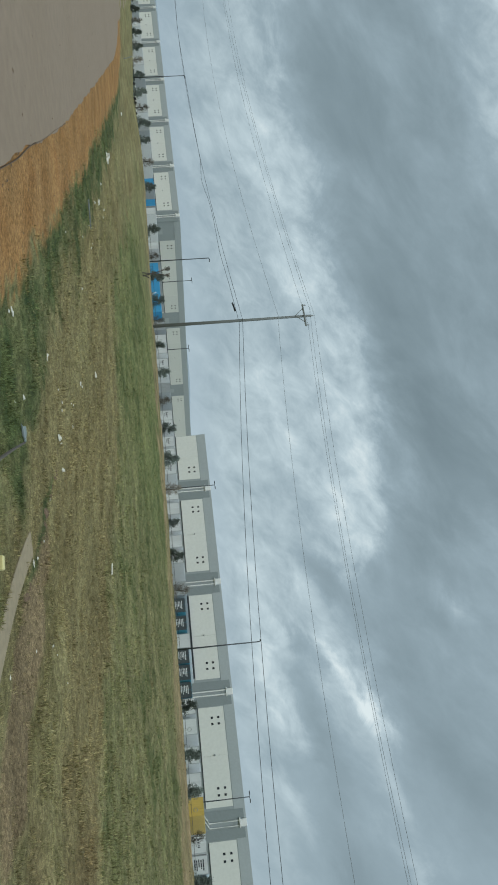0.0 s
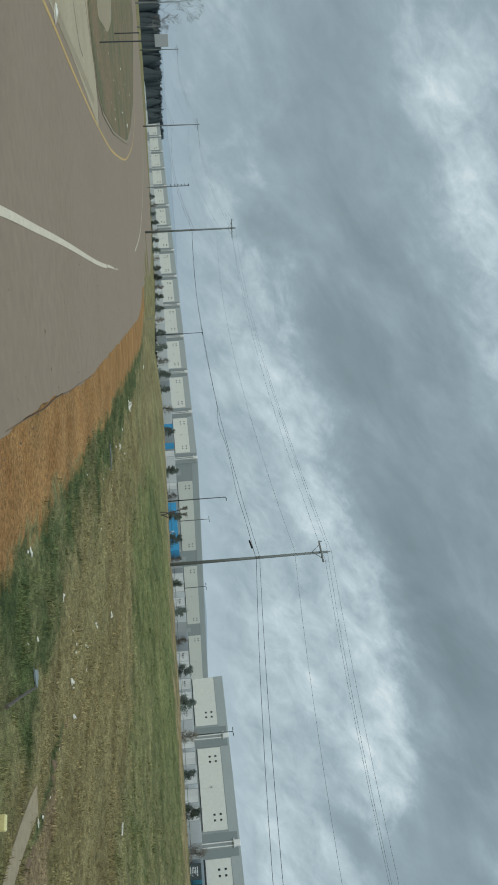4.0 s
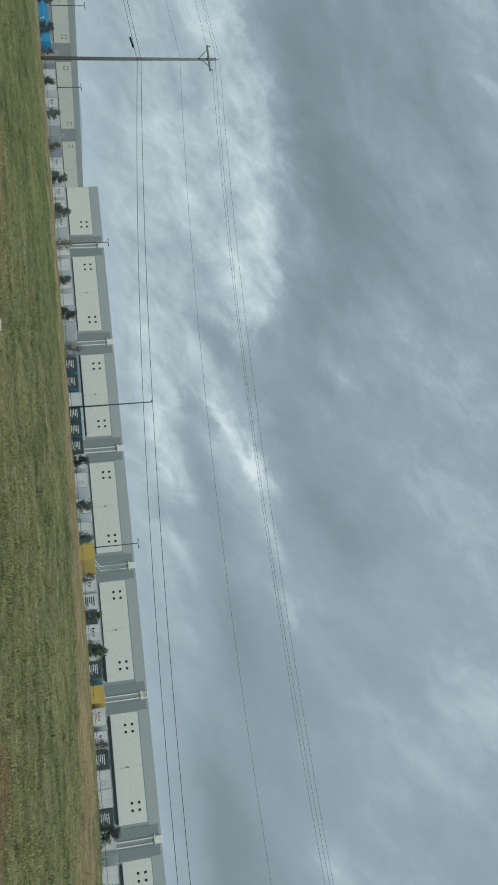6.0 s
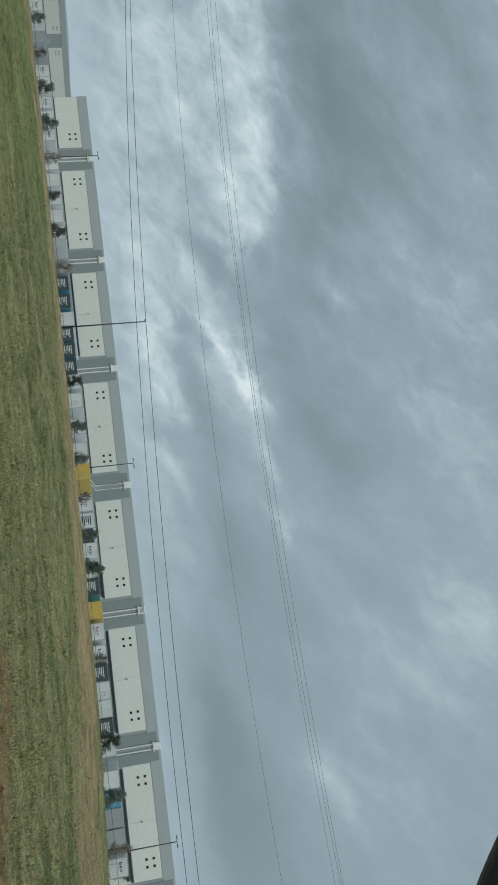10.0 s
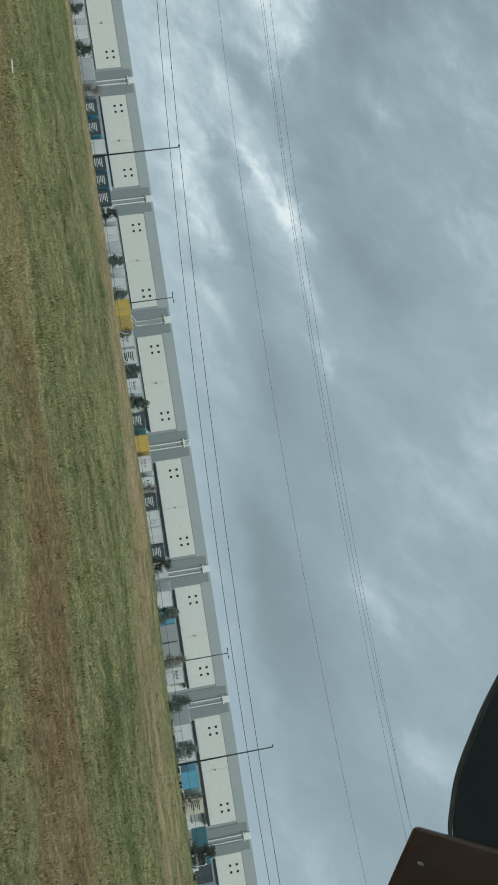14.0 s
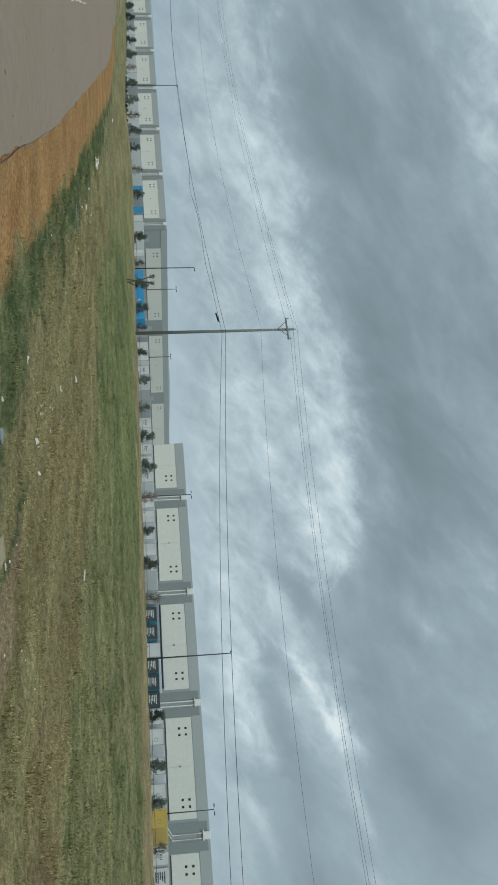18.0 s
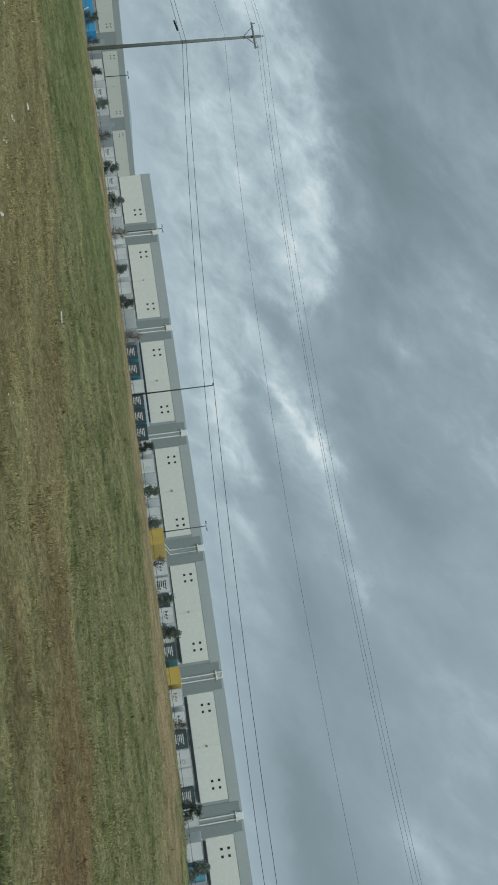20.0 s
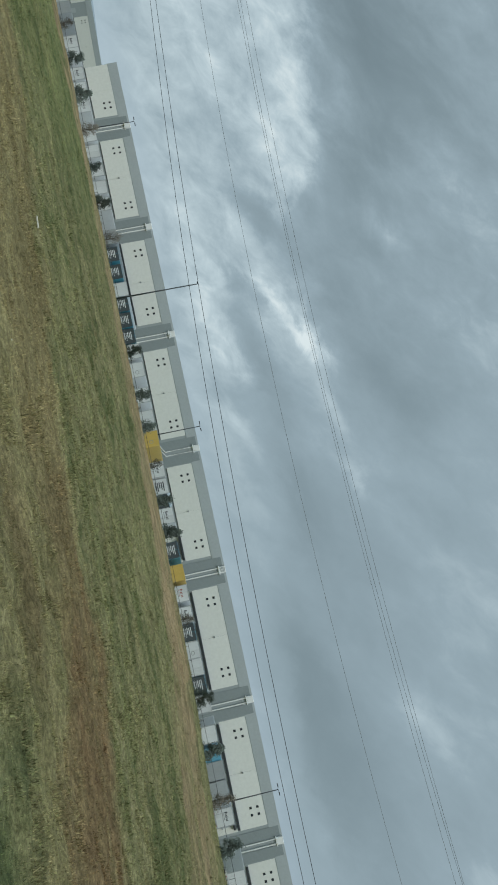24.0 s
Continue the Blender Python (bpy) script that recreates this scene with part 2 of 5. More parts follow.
M["t_yellow"] = material("yellow_trailer_skin", (0.60, 0.43, 0.11), 0.5, 0.08, 1.0)
M["t_blue"] = material("blue_trailer_skin", (0.05, 0.32, 0.60), 0.4, 0.06, 1.0, per_object=0.08)
M["t_cyan"] = material("light_blue_trailer_skin", (0.13, 0.40, 0.56), 0.4, 0.06, 1.0)
M["t_teal"] = material("teal_trailer_side", (0.06, 0.25, 0.33), 0.45, 0.06, 1.0)
M["t_cream"] = material("cream_trailer_skin", (0.62, 0.60, 0.50), 0.4, 0.06, 1.0)
M["red_lamp"] = material("red_lamp_lens", (0.45, 0.02, 0.02), 0.3, 0.05)
M["mark_dark"] = material("dark_lettering", (0.03, 0.035, 0.05), 0.5, 0.05)
M["mark_red"] = material("faded_red_lettering", (0.34, 0.11, 0.09), 0.5, 0.1)
M["mark_blue"] = material("blue_lettering", (0.05, 0.30, 0.45), 0.5, 0.05)
M["bark"] = material("young_tree_bark", (0.10, 0.085, 0.07), 0.9, 0.2, 10)
M["bark_far"] = material("pale_far_bark", (0.21, 0.215, 0.205), 0.9, 0.15, 6)
M["leaf_dark"] = material("dark_evergreen_leaf", (0.150, 0.180, 0.155), 0.7, 0.3, 3, per_object=0.25)
M["leaf_olive"] = material("olive_twig_leaf", (0.22, 0.20, 0.165), 0.8, 0.3, 3, per_object=0.25)
M["forest"] = material("far_pine_foliage", (0.066, 0.082, 0.088), 0.95, 0.06, 0.3)
# aerial haze over the distance is mixed into the hills' base colour
M["hill"] = material("haze_tinted_far_hill", (0.33, 0.385, 0.425), 1.0, 0.06, 0.02)
M["asphalt"] = material("worn_asphalt", (0.258, 0.188, 0.130), 0.9, 0.10, 1.2, 0.5, 45, second=(0.224, 0.158, 0.102))
M["paint_white"] = material("white_road_paint", (0.62, 0.535, 0.405), 0.7, 0.15, 5)
M["paint_yellow"] = material("yellow_road_paint", (0.50, 0.32, 0.10), 0.7, 0.15, 5)
M["concrete"] = material("pale_concrete", (0.40, 0.325, 0.215), 0.9, 0.14, 3, 0.3, 40, second=(0.33, 0.262, 0.17))
M["kerb"] = material("stained_kerb_concrete", (0.27, 0.215, 0.140), 0.9, 0.15, 3, 0.3, 40)
M["litter"] = material("white_litter", (0.70, 0.68, 0.60), 0.6, 0.1, 20)
M["island_turf"] = material("thin_island_turf", (0.185, 0.125, 0.062), 0.95, 0.35, 1.6, 0.6, 9, second=(0.078, 0.096, 0.036))
M["cab_black"] = material("black_rubber", (0.022, 0.025, 0.025), 0.8, 0.1, 30)
M["cab_grey"] = material("cab_headlining", (0.18, 0.19, 0.18), 0.9, 0.06, 40)
M["cab_trim"] = material("grey_pillar_trim", (0.46, 0.47, 0.44), 0.75, 0.06, 40)
M["cab_visor"] = material("dark_visor_vinyl", (0.125, 0.160, 0.175), 0.6, 0.1, 30)
M["cab_rim"] = material("pale_visor_edge", (0.30, 0.32, 0.32), 0.6, 0.1, 30)
M["steel_bright"] = material("bright_screw_steel", (0.75, 0.75, 0.72), 0.3, 0.05, metal=0.6)
M["cab_brown"] = material("brown_smoked_plastic", (0.200, 0.130, 0.088), 0.22, 0.15, 25)
M["paper_yellow"] = material("yellow_waxed_paper", (0.66, 0.58, 0.27), 0.5, 0.1, 20)
M["sign_back"] = material("bare_sign_aluminium", (0.37, 0.40, 0.405), 0.6, 0.06, 10)
M["joint"] = material("dark_filled_joint", (0.060, 0.052, 0.042), 0.9, 0.15, 8)
M["sheet_grey"] = material("blue_grey_plastic", (0.20, 0.235, 0.235), 0.5, 0.15, 20)
# apron concrete darkened to stand for shading in the hollow gutter
M["gutter"] = material("shaded_gutter_concrete", (0.32, 0.255, 0.165), 0.9, 0.16, 3, 0.3, 40)
M["clod"] = material("dry_dirt_clod", (0.16, 0.105, 0.065), 0.95, 0.3, 8)
M["path_dirt"] = material("pale_trodden_dirt", (0.310, 0.245, 0.155), 0.95, 0.15, 4, 0.4, 30)


for k in ("leaf_dark", "leaf_olive", "forest"):
    vary_islands(M[k], 0.03 if k == "forest" else 0.3)


# ---- mesh helpers ----
def mesh_of(name, bm):
    me = bpy.data.meshes.new(name)
    bm.to_mesh(me)
    bm.free()
    return me


def part(name, bm, mat, parent=None, label="", at=None, smooth=False):
    """Links a bmesh, or a ready mesh, as one object under a thing or a part."""
    me = bm if isinstance(bm, bpy.types.Mesh) else mesh_of(name, bm)
    if mat and not me.materials:
        me.materials.append(M[mat])
    if smooth:
        me.polygons.foreach_set("use_smooth", [True] * len(me.polygons))
    ob = new(name, me)
    if parent:
        ob.parent = parent
    if at is not None:
        ob.matrix_basis = at
    if label:
        ob["label"] = label
    return ob


def thing(name, m, label, category, group=""):
    ob = new(name)
    ob.matrix_basis = m
    return tagged(ob, label, category, group)


def add_box(bm, x0, x1, y0, y1, z0, z1, bevel=0.0):
    r = bmesh.ops.create_cube(bm, size=1)
    vs = r["verts"]
    for v in vs:
        v.co = Vector(((x0 + x1) / 2 + v.co.x * (x1 - x0), (y0 + y1) / 2 + v.co.y * (y1 - y0), (z0 + z1) / 2 + v.co.z * (z1 - z0)))
    if bevel:
        es = {e for v in vs for e in v.link_edges}
        bmesh.ops.bevel(bm, geom=list(es), offset=bevel, segments=1, affect="EDGES")
    return bm


def box(x0, x1, y0, y1, z0, z1, bevel=0.0):
    return add_box(bmesh.new(), x0, x1, y0, y1, z0, z1, bevel)


def add_tube(bm, pts, r0, r1=None, seg=8):
    """A tapered tube along points."""
    r1 = r0 if r1 is None else r1
    rings = []
    n = len(pts)
    for i, p in enumerate(pts):
        p = Vector(p)
        a = Vector(pts[max(i - 1, 0)])
        b = Vector(pts[min(i + 1, n - 1)])
        d = (b - a).normalized()
        side = d.cross(Vector((0, 0, 1)))
        if side.length < 0.05:
            side = d.cross(Vector((1, 0, 0)))
        side.normalize()
        up = side.cross(d)
        r = r0 + (r1 - r0) * i / max(n - 1, 1)
        rings.append([bm.verts.new(p + (side * math.cos(k * math.tau / seg) + up * math.sin(k * math.tau / seg)) * r) for k in range(seg)])
    for a, b in zip(rings, rings[1:]):
        for k in range(seg):
            bm.faces.new((a[k], a[(k + 1) % seg], b[(k + 1) % seg], b[k]))
    bm.faces.new(rings[0][::-1])
    bm.faces.new(rings[-1])
    return bm


def tube(pts, r0, r1=None, seg=8):
    return add_tube(bmesh.new(), pts, r0, r1, seg)


def smooth01(a, b, v):
    t = np.clip((v - a) / (b - a), 0, 1)
    return t * t * (3 - 2 * t)


# ---- ground ----
YARD = -1.5
EDGE_X = [-330, -248, -203, -153, -113, -86, -71, -41.3, -23.7, -18.4, -12.4, -9.8, -3.0, 20.0]
EDGE_Y = [78, 74, 70, 60, 51, 44.3, 37.9, 23.3, 14.6, 11.7, 8.4, 7.0, 3.2, -9.0]
SAND_X = [-112, -92, -74, -61, -41.2, -29.4, -20.2, -13.1, -10.5, -8.1, -5.0]
SAND_Y = [51.2, 48.6, 42.0, 35.9, 25.6, 19.8, 15.0, 11.0, 9.6, 8.2, 4.6]


def glide(x, xs, ys):
    """Smooth line through border points, eased round their corners."""
    w = np.clip(np.abs(np.asarray(x, float)) * 0.07, 0.4, 9.0)
    return sum(g * np.interp(x + k * w, xs, ys) for k, g in ((-1, 0.2), (-0.5, 0.2), (0, 0.2), (0.5, 0.2), (1, 0.2)))


def road_edge(x):
    return glide(x, EDGE_X, EDGE_Y)


def yard_z(x):
    """The yard falls gently away along the far warehouse."""
    return YARD - 2.4 * np.clip((-np.asarray(x, float) - 235) / 365, 0, 1.2)


def terrain(x, y):
    """Height of the ground: flat road, a low grassed bank along the field, and the lower truck yard behind it."""
    x, y = np.asarray(x, float), np.asarray(y, float)
    start = 24 + np.maximum(0, -x - 20) * 0.36
    top = np.maximum(57, start + 12)
    amp = (1.45 - 0.45 * smooth01(2, 14, x)) * smooth01(-145, -85, x)
    z = amp * smooth01(start, top, y)
    z = z + (yard_z(x) - z) * smooth01(top + 4, top + 18, y)
    return z


def lattice(x, y, f, seed):
    """Smooth random field in -1..1 with features 1/f metres wide."""
    x, y = np.asarray(x, float) * f, np.asarray(y, float) * f
    i, j = np.floor(x).astype(np.int64), np.floor(y).astype(np.int64)
    u, v = x - i, y - j
    u, v = u * u * (3 - 2 * u), v * v * (3 - 2 * v)

    def h(a, b):
        k = (a * 374761393 + b * 668265263 + seed * 974711) & 0xFFFFFFFF
        k = ((k ^ (k >> 13)) * 1274126177) & 0xFFFFFFFF
        return ((k ^ (k >> 16)) & 0xFFFF) / 32767.5 - 1
    return (h(i, j) * (1 - u) + h(i + 1, j) * u) * (1 - v) + (h(i, j + 1) * (1 - u) + h(i + 1, j + 1) * u) * v


def relief(x, y):
    """Tufts, ruts and lumps of the mown field."""
    r = np.hypot(x, y)
    off = smooth01(-0.1, 0.8, y - road_edge(x))
    lane = 1 - np.exp(-((y - (10.55 - 0.52 * (x + 4.8))) / 0.7) ** 2) * (x > -9)
    z = 0.05 * lattice(x, y, 0.2, 31) + 0.060 * lattice(x * 0.7, y, 0.9, 32) * smooth01(120, 70, r)
    z = z + 0.060 * lattice(x, y, 1.9, 33) * smooth01(80, 55, r) + 0.022 * lattice(x, y, 4.3, 34) * smooth01(45, 25, r)
    sand = smooth01(0.6, -0.6, y - np.interp(x, SAND_X, SAND_Y)) * (x < -5.5)
    return z * off * lane * (1 - 0.75 * sand) * (r < 200)


def ground_z(x, y):
    return float(terrain(x, y) + relief(np.asarray(float(x)), np.asarray(float(y))))


def zones_at(x, y):
    """Weights of the ground's kinds: sand, lush strip, bare soil, cut gravelly thatch; dry grass, red furrow, green
    bank, dark patches. Lush and dark patches also carry the painted shadow along the track.
    """
    wob = 0.55 * lattice(x, y, 0.45, 1) + 0.3 * lattice(x, y, 1.3, 2) + 0.2 * lattice(x, y, 3.1, 3)
    slow = lattice(x, y, 0.16, 4)
    ys = np.interp(x, SAND_X, SAND_Y)
    edge = road_edge(x)
    d = y - ys + wob * 0.5
    sand = smooth01(0.35, -0.35, d + 0.35 * lattice(x, y, 5.5, 48)) * (y > edge - 1.0) * (x < -5.5) * (ys - edge > 0.05)
    y_lush = np.interp(x, [-75, -52.8, -29.6, -19.1, -11.9, -9.1, -6], [44, 33.5, 22.0, 16.3, 12.4, 11.2, 10.4])
    lush = smooth01(-0.2, 0.2, d) * smooth01(0.7, -0.9, y - y_lush + wob * 2.2) * smooth01(-6.6, -8.6, x + wob)
    lush = lush * np.clip(0.80 + 0.4 * lattice(x, y, 0.8, 41) + 0.35 * lattice(x, y, 2.3, 42), 0.25, 1)
    y_green = np.interp(x, [-90, -60, -50, -33.7, -25, -17.7, -11.8, -6, 0], [60, 45, 39, 30.5, 29.3, 26.9, 24.4, 22, 21])
    bank = smooth01(-1.2, 1.2, y - y_green + wob * 2.5) * smooth01(-1, 3, y - y_lush)
    tint = bank * (0.10 + 0.90 * smooth01(-12, -34, x + slow * 8)) * (0.15 + 0.85 * smooth01(-85, -45, x))
    dry = smooth01(-0.8, 0.9, y - y_lush + wob * 2.0) * (1 - bank) * (1 - 0.42 * smooth01(-9, 1, x + slow * 5))
    dry = np.clip(dry * (0.85 + 0.5 * slow) , 0, 1)
    dry = np.maximum(dry, (0.7 + 0.4 * slow) * smooth01(-48, -80, x) * (y > ys))
    # a pale trodden track curves on from the worn path
    y_track = np.interp(x, [-30, -18.4, -14.6, -12.7, -11.4, -9.9, -8.5, -7.6, -6.0], [24.0, 17.6, 15.4, 14.45, 13.95, 13.36, 12.78, 12.3, 11.1])
    off_track = np.abs(y - y_track + wob * 0.18)
    track = smooth01(0.62, 0.28, off_track) * smooth01(-27, -17, x) * smooth01(-5.0, -7.0, x)
    # shadow of the step beside the track, painted with the dark grass colours
    rut_shade = np.exp(-((y - y_track - 0.52 + wob * 0.10) / 0.16) ** 2) * smooth01(-10.6, -9.4, x) * smooth01(-6.2, -7.2, x)
    strip0 = np.interp(x, [-110, -80, -60, -40, -20, -11, 0, 4, 8, 40], [61, 57, 53.5, 52.4, 50.6, 48.6, 44.5, 40, 37.8, 37.5])
    soil = smooth01(strip0 - 1.5, strip0 + 1.5, y + wob * 2.5) * smooth01(np.where(x > 2, 52, 75), np.where(x > 2, 46, 66), y + wob * 4) * (1 - 0.4 * smooth01(2, 9, x) * (0.5 + lattice(x * 0.4, y, 0.7, 43))) * smooth01(-110, -60, x)
    soil = soil * np.clip(0.80 + 0.55 * lattice(x * 0.12, y, 0.55, 44) + 0.45 * lattice(x * 0.3, y, 1.6, 45), 0, 1)
    mid = np.interp(x, [-4, -1, 0.7, 2, 4, 6, 12], [18.3, 18.9, 18.2, 17.3, 16.8, 16.2, 14.6])
    red = np.exp(-(np.abs(y - mid + wob * 1.8) / np.interp(x, [-3, 1], [2.4, 3.3])) ** 4) * (0.25 + 0.75 * smooth01(-5, -0.5, x + slow * 2)) * smooth01(-11, -4, x) * (0.74 + 0.18 * lattice(x, y, 0.5, 6) + 0.22 * lattice(x * 0.6, y, 1.7, 46))
    red = np.maximum(red, 0.4 * np.exp(-((y - 13.6 + wob) / 0.8) ** 2) * smooth01(-5, -2.5, x) * smooth01(1, -1, x))
    corner = smooth01(12.9, 10.9, y + wob * 1.3) * smooth01(-0.8, 0.9, x + wob) * smooth01(3.4, 2.0, x + wob * 0.6)
    lush = np.maximum(lush, corner * np.clip(0.60 + 0.4 * lattice(x, y, 1.1, 47), 0.1, 0.9))
    thatch = np.exp(-(((x + 5.0 + (y - 12) * 0.6) / 3.0) ** 2 + ((y - 12.2 + (x + 4) * 0.25) / 1.0) ** 2))
    thatch = smooth01(0.35, 0.55, thatch + wob * 0.12)
    dry = np.maximum(dry * (1 - 0.6 * rut_shade), track)
    lush = np.maximum(lush * (1 - track), 0.95 * rut_shade)
    thatch = np.clip(thatch - 0.8 * track, 0, 1) * (1 - rut_shade)
    dark_patch = smooth01(0.05, 0.8, 0.6 * lattice(x * 0.6, y, 0.28, 7) + 0.6 * lattice(x * 0.7, y, 0.9, 8) + 0.4 * lattice(x, y, 2.6, 9)) * (1 - dry) * (1 - sand)
    dark_patch = np.maximum(dark_patch, 0.9 * rut_shade)
    return np.stack([sand, lush, soil, thatch], -1), np.stack([dry, np.clip(red, 0, 1), tint, dark_patch], -1)


def paint_zones(me, x, y):
    for name, w in zip(("zones", "cover"), zones_at(x, y)):
        att = me.color_attributes.new(name, "FLOAT_COLOR", "POINT")
        att.data.foreach_set("color", w.astype(np.float32).ravel())


def build_ground():
    radii = np.concatenate([np.linspace(0.5, 6, 10, endpoint=False), 6 * np.power(100 / 6, np.linspace(0, 1, 330, endpoint=False)), 100 * np.power(42, np.linspace(0, 1, 70))])
    ang = np.radians(np.concatenate([np.linspace(-72, 34, 960, endpoint=False), np.linspace(34, 288, 170, endpoint=False)]))
    na = len(ang)
    R, A = np.meshgrid(radii, ang, indexing="ij")
    X, Y = R * np.sin(A), R * np.cos(A)
    Z = terrain(X, Y) + relief(X, Y) - 0.04 * (1 - smooth01(-0.3, 0.8, Y - road_edge(X)))
    co = np.stack([X, Y, Z], -1).reshape(-1, 3)
    nr = len(radii)
    i, j = np.meshgrid(np.arange(nr - 1), np.arange(na), indexing="ij")
    j2 = (j + 1) % na
    quads = np.stack([i * na + j, i * na + j2, (i + 1) * na + j2, (i + 1) * na + j], -1).reshape(-1, 4)[:, ::-1]
    me = bpy.data.meshes.new("ground")
    me.from_pydata(co.tolist(), [], quads.tolist())
    paint_zones(me, X.ravel(), Y.ravel())
    me.polygons.foreach_set("use_smooth", np.ones(len(quads), bool))
    me.materials.append(field_material("field_ground", 0))
    return tagged(new("ground", me), "mown field of patchy green and dry grass with red sand", "ground", kind="structure")


def field_material(name, blades):
    """Ground and blades share one mixture of colours; blades: 0 the soil, 1 green blades, 2 dry blades, 3 dark tufts."""
    mat = bpy.data.materials.new(name)
    mat.use_nodes = True
    N, L = mat.node_tree.nodes, mat.node_tree.links
    bsdf = N["Principled BSDF"]
    bsdf.inputs["Roughness"].default_value = 0.95
    bsdf.inputs["Specular IOR Level"].default_value = 0.1
    tc = N.new("ShaderNodeTexCoord")

    def tex(scale, detail=5, sx=1.0, sy=1.0, rot=0.0):
        mp = N.new("ShaderNodeMapping")
        mp.inputs["Scale"].default_value = (sx, sy, 1)
        turn = N.new("ShaderNodeMapping")
        turn.inputs["Rotation"].default_value = (0, 0, rot)
        n = N.new("ShaderNodeTexNoise")
        n.inputs["Scale"].default_value, n.inputs["Detail"].default_value = scale, detail
        n.inputs["Roughness"].default_value = 0.62
        L.new(tc.outputs["Object"], turn.inputs[0]), L.new(turn.outputs[0], mp.inputs[0]), L.new(mp.outputs[0], n.inputs["Vector"])
        return n.outputs[0]

    def ramp2(v, a, b, lo=0.0, hi=1.0):
        m = N.new("ShaderNodeMapRange")
        m.inputs["From Min"].default_value, m.inputs["From Max"].default_value = a, b
        m.inputs["To Min"].default_value, m.inputs["To Max"].default_value = lo, hi
        L.new(v, m.inputs[0])
        return m.outputs[0]

    def mix(fac, a, b):
        m = N.new("ShaderNodeMixRGB")
        for i, v in ((0, fac), (1, a), (2, b)):
            if isinstance(v, tuple):
                m.inputs[i].default_value = (*v, 1)
            elif isinstance(v, (int, float)):
                m.inputs[i].default_value = v
            else:
                L.new(v, m.inputs[i])
        return m.outputs[0]

    def times(a, b):
        m = N.new("ShaderNodeMath")
        m.operation = "MULTIPLY"
        for i, v in enumerate((a, b)):
            if isinstance(v, (int, float)):
                m.inputs[i].default_value = v
            else:
                L.new(v, m.inputs[i])
        return m.outputs[0]

    def split(attr):
        at, sp = N.new("ShaderNodeAttribute"), N.new("ShaderNodeSeparateColor")
        at.attribute_name = attr
        L.new(at.outputs["Color"], sp.inputs[0])
        return [*sp.outputs[:3], at.outputs["Alpha"]]

    sand, lush, soil, thatch = split("zones")
    dry, red, bank, dark_patch = split("cover")
    rows = ramp2(tex(0.30, 5, 0.30, 1.1, 0.06), 0.34, 0.68)
    tracks = ramp2(tex(0.34, 5, 0.2, 1.4, radians(28)), 0.38, 0.64)
    patch = ramp2(tex(0.9, 6), 0.35, 0.68)
    tuft = ramp2(tex(2.6, 5), 0.38, 0.62)
    fine = ramp2(tex(9.0, 5), 0.34, 0.66)
    hair = ramp2(tex(34.0, 3, 0.7, 1.4), 0.30, 0.70)
    straw = mix(tracks, mix(tuft, (0.166, 0.130, 0.058), (0.240, 0.196, 0.092)), mix(tuft, (0.234, 0.200, 0.094), (0.325, 0.282, 0.142)))
    olive = mix(rows, mix(tuft, (0.145, 0.150, 0.065), (0.236, 0.224, 0.104)), mix(tuft, (0.222, 0.202, 0.096), (0.325, 0.280, 0.148)))
    turf = mix(rows, mix(tuft, (0.105, 0.132, 0.053), (0.180, 0.198, 0.082)), mix(tuft, (0.180, 0.188, 0.076), (0.275, 0.258, 0.112)))
    col = mix(bank, olive, turf)
    col = mix(times(dark_patch, 0.85), col, mix(tuft, (0.075, 0.095, 0.036), (0.125, 0.140, 0.055)))
    col = mix(dry, col, straw)
    col = mix(lush, col, mix(tuft, (0.042, 0.066, 0.026), (0.096, 0.122, 0.048)))
    col = mix(red, col, mix(tuft, (0.150, 0.092, 0.046), (0.250, 0.165, 0.082)))
    col = mix(soil, col, mix(patch, (0.285, 0.205, 0.108), (0.395, 0.295, 0.168)))
    col = mix(thatch, col, mix(hair, (0.178, 0.128, 0.070), (0.285, 0.212, 0.122)))
    sandc = mix(patch, (0.325, 0.165, 0.060), (0.395, 0.225, 0.093))
    sandc = mix(ramp2(tex(0.42, 4), 0.58, 0.74, 0.0, 0.6), sandc, (0.31, 0.138, 0.050))
    sandc = mix(ramp2(tex(14.0, 3), 0.62, 0.72), sandc, (0.24, 0.125, 0.055))
    col = mix(sand, col, sandc)
    worn = ramp2(tex(0.5, 5, 0.45, 1.25), 0.36, 0.64, 0.80, 1.20)
    if blades:
        geo = N.new("ShaderNodeNewGeometry")
        own = (0.085, 0.105, 0.040) if blades == 3 else mix(times(dry, 0.6), (0.152, 0.174, 0.074), (0.20, 0.18, 0.086)) if blades == 1 else mix(red, (0.33, 0.275, 0.150), (0.25, 0.165, 0.085))
        col = mix(0.40, col, own)
        value = times(ramp2(geo.outputs["Random Per Island"], 0.0, 1.0, 0.50, 1.78), ramp2(fine, 0.0, 1.0, 0.66, 1.40))
    else:
        value = times(ramp2(fine, 0.0, 1.0, 0.60, 1.34), ramp2(hair, 0.0, 1.0, 0.60, 1.38))
        bp = N.new("ShaderNodeBump")
        bp.inputs["Strength"].default_value, bp.inputs["Distance"].default_value = 0.6, 0.05
        L.new(value, bp.inputs["Height"]), L.new(bp.outputs[0], bsdf.inputs["Normal"])
    sh = N.new("ShaderNodeHueSaturation")
    L.new(times(value, worn), sh.inputs["Value"]), L.new(col, sh.inputs["Color"])
    L.new(sh.outputs[0], bsdf.inputs["Base Color"])
    return mat


ground = build_ground()


